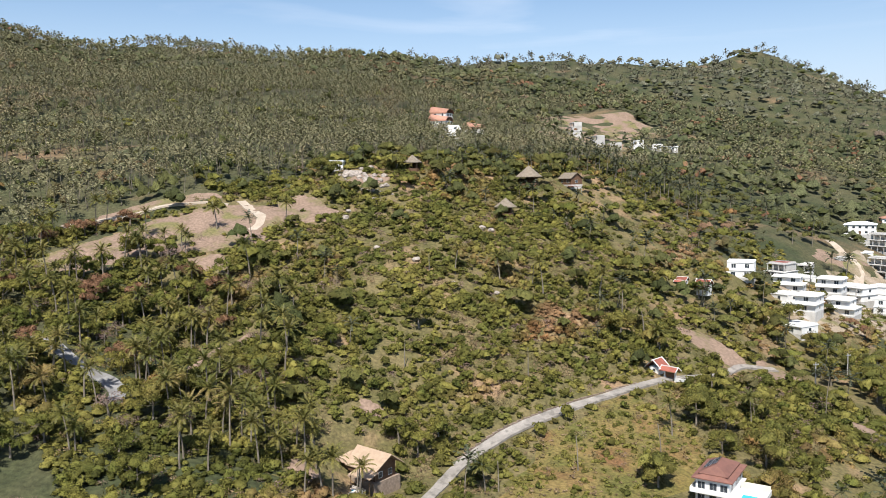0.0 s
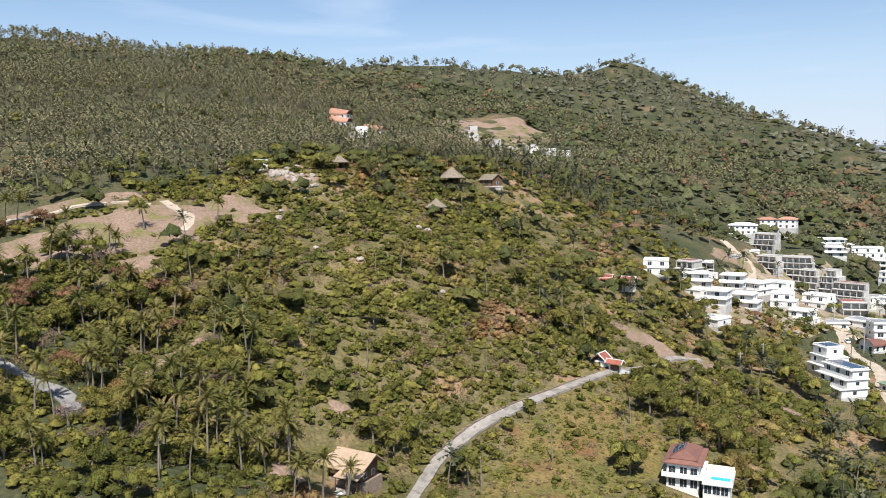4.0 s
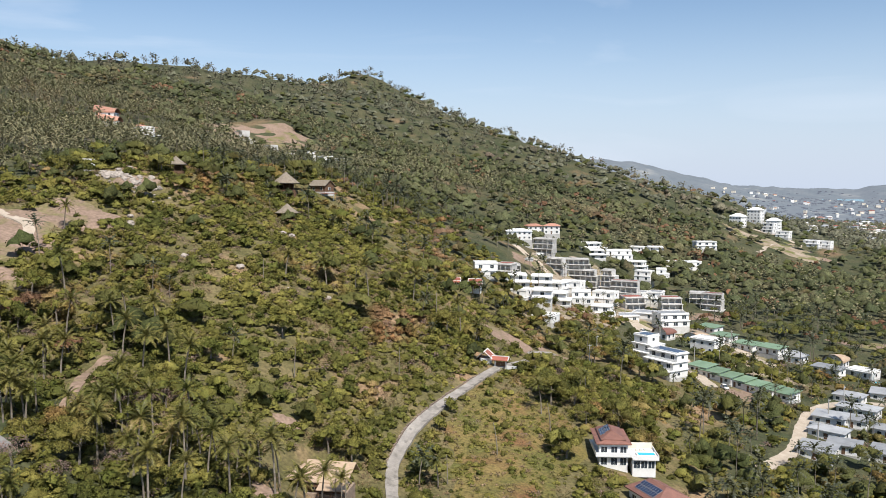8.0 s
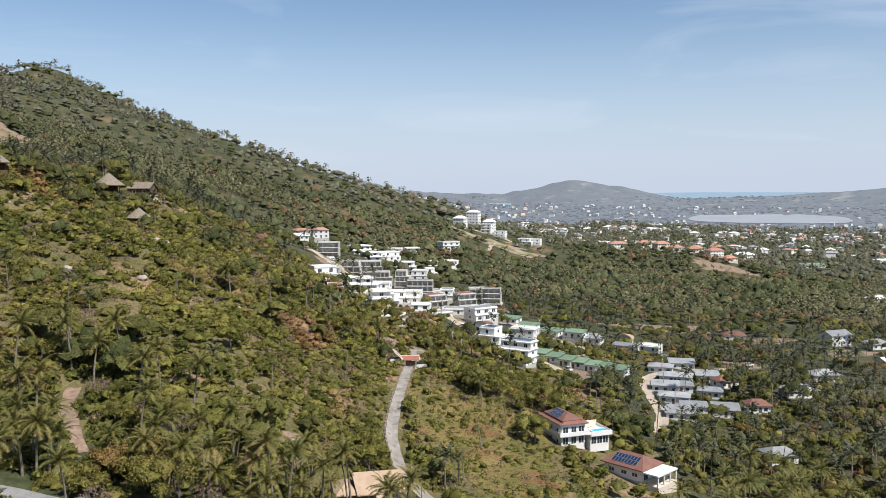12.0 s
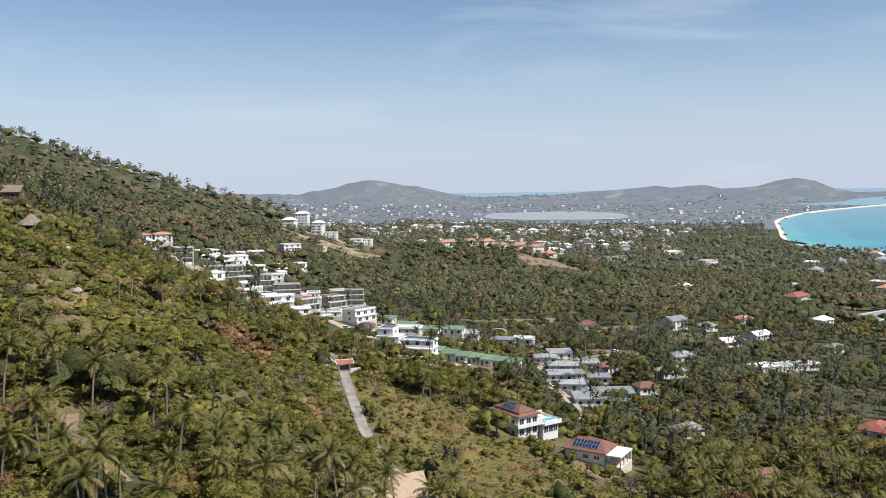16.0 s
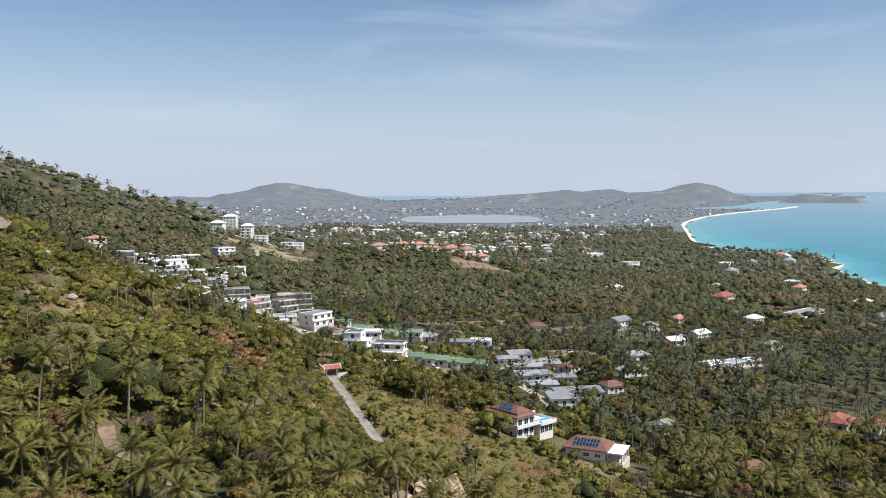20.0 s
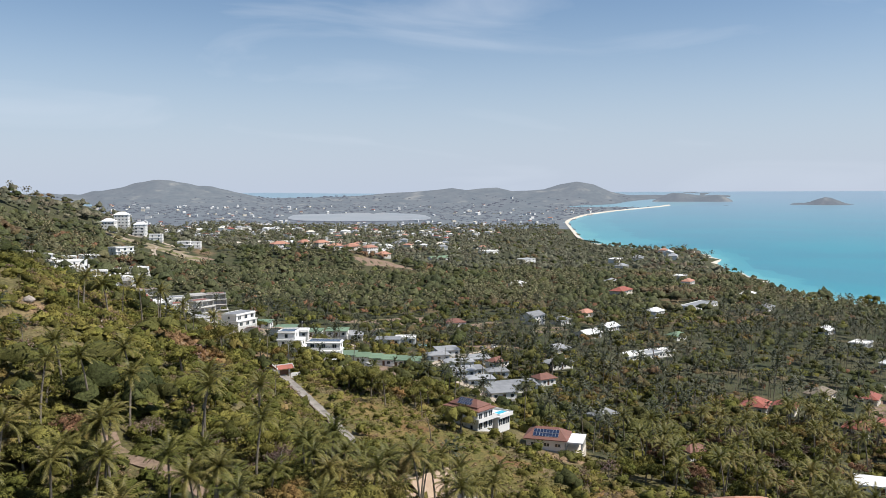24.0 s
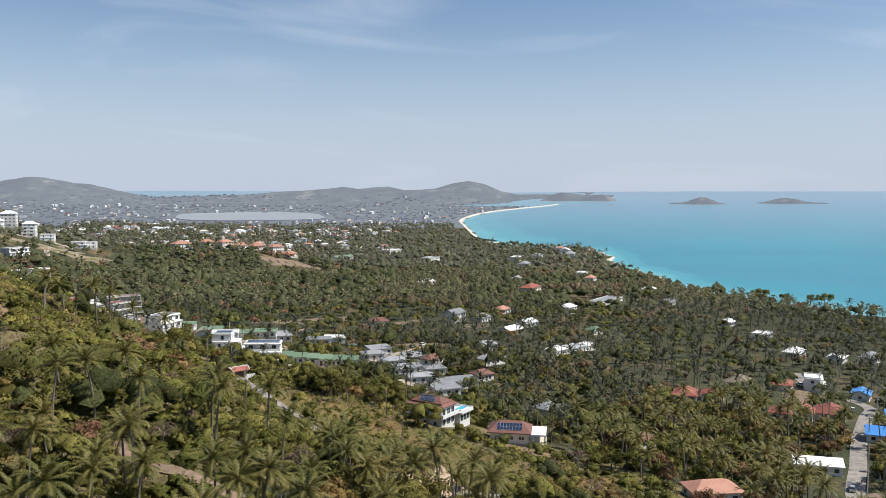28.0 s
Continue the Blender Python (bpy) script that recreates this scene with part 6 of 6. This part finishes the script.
grove = np.where(homes, 0.45, 1) * np.clip(0.06 + 0.70 * lowland + 0.62 * gully + 0.22 * (wave(X, Y, 80, 41) > 0.4) + 0.35 * upper + 0.3 * head, 0, 0.92) * (1 - cleared(X, Y)) * np.where((X > -18) & (X < 4) & (Y > 24) & (Y < 98), 0.05, 1)
pick = rng.rand(len(X))
palm_share = np.clip(0.14 + 0.16 * (wave(X, Y, 110, 42) > 0) + 0.34 * lowland + 0.2 * gully, 0, 0.7)
is_palm = ok & (pick < grove * palm_share)
is_tree = ok & ~is_palm & (pick < grove)
pi, ti_ = np.nonzero(is_palm)[0], np.nonzero(is_tree)[0]
pi, ti_ = pi[np.argsort(D[pi])], ti_[np.argsort(D[ti_])]
lone = np.array(LONE_PALMS, float)
lone = lone[free(lone[:, 0], lone[:, 1], 0.6)]
palms = [palm_thing(s, h) for s, h in ((1, 10.0), (2, 8.5), (3, 11.5), (4, 7.5), (5, 10.5))]
NP = 290 - len(lone)
put_things(palms, np.r_[lone[:, 0], X[pi[:NP]]], np.r_[lone[:, 1], Y[pi[:NP]]], rng.uniform(0.8, 1.08, len(lone) + NP), 1)
trees = [tree_thing(11, 6.5, 2.9, M_TREE), tree_thing(12, 8.0, 3.6, M_TREE), tree_thing(13, 6.0, 2.9, M_MANGO, label="dull olive-green mango tree with a dense crown"),
         tree_thing(14, 7.5, 3.5, M_MANGO, label="dull olive-green mango tree with a dense crown"), tree_thing(15, 5.2, 2.5, M_SHRUB, label="bright yellow-green young tree on the slope"),
         tree_thing(17, 7.0, 3.2, M_TREE), tree_thing(19, 6.2, 2.8, M_TREE_DRY, label="tree with brown dry leaves on the slope"), tree_thing(16, 6.0, 2.4, M_TWIG, per=80, size=0.14, label="leafless grey-brown tree bare in the dry season")]
big = np.array(BIG_TREES, float)
big = np.vstack([big[free(big[:, 0], big[:, 1], 2.0)], [(37, 52), (35, 55), (-38, 150), (-30, 160), (-22, 168), (-14, 176), (-6, 172), (2, 182), (12, 178), (20, 190), (-34, 172), (-12, 190)]])
NT = 295 - len(big)
put_things([trees[3], trees[0], trees[2], tree_thing(18, 9.0, 4.2, M_MANGO, per=230, size=0.23, label="large olive-green mango tree with a dense crown")], big[:, 0], big[:, 1], np.full(len(big), 1.15), 3)
put_things(trees[:2] + trees[4:], X[ti_[:NT]], Y[ti_[:NT]], rng.uniform(0.8, 1.25, NT), 2)
put_things([tree_thing(21, 9.0, 3.9, M_TREE, label="tall spreading tree above the shore")], np.array([566.0, 590, 634, 646, 520, 480]), np.array([274.0, 262, 250, 268, 300, 330]), np.array([1.7, 1.2, 1.6, 1.2, 1.2, 1.1]), 5)
rest_p, rest_t = pi[NP:], ti_[NT:]

# shrubs over the near slope
def shrub_kind(n, spread, z, r0, r1, per, size, seed, mi, rough=0.5):
    lob = lobes_of(n, spread, z, r0, r1, seed) if n > 1 else [(0, 0, z, r1)]
    v, t = leaf_cloud(lob, per, size, seed, inner=0.72)
    if mi in (0, 3):
        v, t = joined(leafy_masses(lob, seed, 0.82, 0, 0.7, rough, -0.1), (v, t))
    return v, t, np.full(len(t), mi)


shrubs = [shrub_kind(3, 1.15, 0.25, 0.6, 1.0, 25, 0.2, 60 + s, 0) for s in range(4)]
shrubs += [shrub_kind(3, 1.1, 0.12, 0.5, 0.9, 24, 0.16, 70 + s, 1) for s in range(2)]
shrubs += [shrub_kind(3, 0.7, 0.8, 0.4, 0.7, 24, 0.12, 75, 2), shrub_kind(3, 0.9, 0.8, 0.6, 1.1, 34, 0.22, 77, 3), shrub_kind(1, 0.5, 0.1, 0.3, 0.42, 20, 0.15, 79, 1), shrub_kind(1, 0.5, 0.15, 0.3, 0.45, 20, 0.15, 78, 0)]
SX, SY = [], []
for x0, x1, y0, y1, st, sd in ((-165, 50, -60, 150, 2.12, 32), (-165, 15, 150, 260, 3.4, 35), (50, 190, -60, 260, 4.6, 36)):
    a, b = jitter(x0, x1, y0, y1, st, sd)
    SX.append(a), SY.append(b)
X2, Y2 = np.concatenate(SX), np.concatenate(SY)
D2 = from_flight(X2, Y2)
field = np.hypot(((X2 - 24) * 0.978 + (Y2 - 46) * 0.208) / 19, (-(X2 - 24) * 0.208 + (Y2 - 46) * 0.978) / 48) < 1
clear = np.where(field, 0.0, cleared(X2, Y2))
gap = smooth((wave(X2, Y2, 46, 51) + 0.7 * wave(X2, Y2, 17, 52) - 0.3) / 0.5)
ok = in_view(X2, Y2) & free(X2, Y2, 0.9) & (D2 > 50) & (rng.rand(len(X2)) > np.maximum(clear * 0.95, 0.5 * gap)) & (D2 < 400)
X2, Y2, D2, field = X2[ok], Y2[ok], D2[ok], field[ok]
dryness = smooth((wave(X2, Y2, 60, 53) + 0.5 * wave(X2, Y2, 21, 54) + 0.05) / 0.8)
u, n2 = rng.rand(len(X2)), len(X2)
which = np.where(u < 0.1 + 0.55 * dryness, 4 + rng.randint(0, 2, n2), rng.randint(0, 4, n2))
which = np.where(rng.rand(n2) < 0.075, 6, which)
which = np.where(rng.rand(n2) < 0.1 + 0.2 * (wave(X2, Y2, 33, 56) > 0.1), 7, which)
tuft = field & (rng.rand(n2) < 0.80 - 0.4 * (wave(X2, Y2, 23, 55) > 0.5))
which = np.where(tuft, np.where(rng.rand(n2) < 0.62, 8, 9), which)
size2 = (0.85 + 1.1 * rng.rand(n2) ** 1.6) * np.where(X2 > 50, 1.25, 1) * np.where(X2 < -165, 1.7, 1) * np.where((X2 > -9) & (X2 < 2) & (Y2 > 24) & (Y2 < 98), 0.8, 1) * np.where(field & ~tuft, 0.75, np.where(field, 1.25, 1))
scatter("shrubs", shrubs, X2, Y2, size2, which, [M_SHRUB, M_SHRUB_DRY, M_TWIG, M_TREE], "dense green and dry yellow shrubs over the hillside", "shrubs")

# middle distance
def palm_kind(n, leaflets, length, width, seed, tall, mi=0, mb=1, rings=2):
    tv, tt, top = trunk_form(tall, 0.15, 0.1, 0.8, rings, 3, seed)
    cv, ct = palm_crown(n, leaflets, length, width, seed)
    return kind_of((tv, tt, mb), (cv + top, ct, mi))


def tree_kind(nl, per, size, seed, tall, spread, mi, fill=0.8):
    lob = lobes_of(nl, spread * 0.8, tall * 0.46, spread * 0.45, spread * 0.72, seed)
    v, t = joined(leafy_masses(lob, seed, fill, 0, 0.85, 0.55, -0.2), leaf_cloud(lob, per, size, seed, inner=0.76))
    return v, t, np.full(len(t), mi)


mid = [palm_kind(13, 4, 3.2, 0.46, 80 + s, 7.0 + 1.2 * s) for s in range(3)] + [tree_kind(4, 40, 0.23, 84, 7.0, 3.1, 2), tree_kind(4, 38, 0.22, 85, 6.0, 2.8, 4), tree_kind(4, 40, 0.24, 86, 7.5, 3.3, 3), tree_kind(3, 44, 0.23, 87, 6.5, 2.8, 2), tree_kind(3, 36, 0.22, 88, 5.0, 2.6, 5)]
belt = [palm_kind(12, 3, 3.6, 0.5, 180 + s, 5.5 + 1.3 * s, 0, 1, 1) for s in range(3)] + [tree_kind(3, 26, 0.3, 184, 5.5, 2.6, 2, 0.88), tree_kind(3, 26, 0.32, 185, 5.0, 2.6, 4, 0.88)]
far = [palm_kind(10, 2, 3.6, 0.72, 90 + s, 5.0 + 1.2 * s, 0, 1, 1) for s in range(2)] + [tree_kind(2, 9, 0.5, 94, 6.0, 3.7, 2, 0.95), tree_kind(2, 9, 0.5, 95, 5.0, 3.4, 3, 0.95), tree_kind(2, 9, 0.5, 96, 6.5, 3.9, 4, 0.95), tree_kind(2, 8, 0.5, 97, 5.0, 3.6, 5, 0.95)]


def wood_density(x, y):
    belt, low = smooth((-x - 150) / 40) * smooth((430 - y) / 150), smooth((x - 70) / 50) * smooth((340 - y) / 80)
    palmy = np.clip(0.2 + 0.22 * smooth((-x - 150) / 40) + 0.42 * belt + 0.32 * low + 0.3 * wave(x, y, 190, 61) + 0.2 * wave(x, y, 55, 64), 0.03, 0.92)
    return palmy, np.clip(0.95 - 0.75 * smooth((wave(x, y, 75, 62) + 0.4 * wave(x, y, 28, 66) - 0.7) / 0.3), 0, 1) * (1 - cleared(x, y))


def wood(name, kinds, n_palm, x0, x1, y0, y1, step, seed, lo, hi, mats, label, keep=None, scale=(0.8, 1.2), more=None):
    x, y = jitter(x0, x1, y0, y1, step, seed)
    d = from_flight(x, y)
    palmy, dens = wood_density(x, y)
    s = section(y)
    near_zone = (x > -168) & (x < 190) & (y > -70) & (y < 260) & (d < 340)
    palm_belt = (x < -168) & (x > -540) & (y > -130) & (y < 330)
    ok = in_view(x, y) & free(x, y, 1.8) & ~near_zone & (palm_belt == (name == "palm_belt")) & (d > lo) & (d <= hi) & (x > s[..., 6] - 70) & (rng.rand(len(x)) < dens)
    if keep is not None:
        ok &= rng.rand(len(x)) < keep(x, y, d)
    x, y, palmy = x[ok], y[ok], palmy[ok]
    w = np.where(rng.rand(len(x)) < palmy, rng.randint(0, n_palm, len(x)), n_palm + np.clip(((wave(x, y, 95, 63) * 0.5 + 0.5 + rng.uniform(-0.3, 0.3, len(x))) * (len(kinds) - n_palm)).astype(int), 0, len(kinds) - n_palm - 1))
    w = np.where((w == len(kinds) - 1) & (rng.rand(len(x)) < 0.55), n_palm, w)
    if more:
        x, y, w = np.r_[x, more[0]], np.r_[y, more[1]], np.r_[w, more[2]]
    scatter(name, kinds, x, y, (scale[0] + (scale[1] - scale[0]) * rng.rand(len(x)) ** 1.3) * np.where(w >= n_palm, 1 + 0.22 * wave(x, y, 70, 65), 1), w, mats, label, "woodland")


def settled(x, y, d):
    """Fewer trees among the estate's houses and the bungalows."""
    estate = (np.abs(x + 15) < 62) & (np.abs(y - 300) < 110)
    homes = (np.abs(x - 80 - (200 - y) * 0.2) < 48) & (np.abs(y - 200) < 100)
    slope = (np.abs(x - 85) < 60) & (np.abs(y - 675) < 65)
    return np.where(estate, 0.34, np.where(homes, 0.4, np.where(slope, 0.2, 1.0)))


dead = [(22, 42, 8.0, 1.6, 1), (17, 22, 7.0, 0.4, 2), (30, 62, 9, 0.9, 3), (4, -6, 9, 0.3, 4), (8, -9, 8, 0.3, 5), (-60, 60, 7, 0.4, 6), (-46, 92, 8, 0.6, 7), (-14, 60, 9, 0.5, 8), (-28, 28, 8, 0.4, 9)]
for d_ in dead:
    dead_trunk(*d_)
MIX = [M_PALM_FAR, M_BARK, M_TREE_FAR, M_TREE_DARK, M_TREE, M_TREE_DRY]
# these two sets carry haze in their leaf colours, the second more
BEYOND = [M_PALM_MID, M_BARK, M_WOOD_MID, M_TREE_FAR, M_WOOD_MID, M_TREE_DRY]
HAZY = [M_PALMS_HAZY, M_BARK, M_WOOD_HAZY, M_TREE_FAR, M_WOOD_HAZY, M_WOOD_HAZY]
rest = (np.r_[X[rest_p], X[rest_t]], np.r_[Y[rest_p], Y[rest_t]], np.r_[rng.randint(0, 3, len(rest_p)), 3 + rng.randint(0, 3, len(rest_t))])
wood("palm_wood", mid, 3, -520, 640, -200, 420, 6.7, 33, 90, 470, MIX, "mixed wood of coconut palms and leafy trees", more=rest, keep=settled, scale=(0.65, 1.4))
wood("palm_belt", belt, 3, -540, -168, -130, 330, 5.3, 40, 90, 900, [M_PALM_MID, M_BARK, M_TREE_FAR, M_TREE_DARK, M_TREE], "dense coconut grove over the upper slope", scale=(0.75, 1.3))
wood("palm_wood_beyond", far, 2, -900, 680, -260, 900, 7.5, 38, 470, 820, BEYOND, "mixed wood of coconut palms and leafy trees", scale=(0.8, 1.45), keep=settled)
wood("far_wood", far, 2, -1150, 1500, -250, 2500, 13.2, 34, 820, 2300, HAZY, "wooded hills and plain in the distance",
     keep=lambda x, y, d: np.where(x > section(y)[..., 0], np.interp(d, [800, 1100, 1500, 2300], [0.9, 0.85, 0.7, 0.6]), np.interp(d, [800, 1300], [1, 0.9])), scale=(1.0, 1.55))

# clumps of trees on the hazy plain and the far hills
M_HAZY_TREES = leaf("hazy_distant_leaves", (0.036, 0.046, 0.04), (0.056, 0.066, 0.055), grain=0.3, relief=0.5)
# the leaves glow faintly blue to imitate the haze in front of them
_p = next(n for n in M_HAZY_TREES.node_tree.nodes if n.type == "BSDF_PRINCIPLED")
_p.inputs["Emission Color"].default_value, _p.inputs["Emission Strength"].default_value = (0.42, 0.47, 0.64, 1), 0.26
xd, yd = jitter(-900, 3300, 1900, 4600, 42, 39)
rd = np.hypot(xd + 80, yd + 140)
okd = in_view(xd, yd) & (rd > 2250) & (rd < 4500) & (coast_x(yd) - xd > 60) & ~lake_near(xd, yd) & (height(xd, yd) < height(xd, yd).min() + 90) & (rng.rand(len(xd)) < 0.8)
lobd = [(0, 0, 1.0, 7.0), (9, 4, 0.5, 6), (-8, 5, 0.5, 6.5), (2, -9, 0.5, 6)]
vd, td = leafy_masses(lobd, 5, 1.0, -1)
scatter("distant_trees", [(vd, td, np.zeros(len(td), int))], xd[okd], yd[okd], rng.uniform(0.35, 0.75, okd.sum()), np.zeros(okd.sum(), int), [M_HAZY_TREES], "clumps of trees on the hazy plain", "woodland")
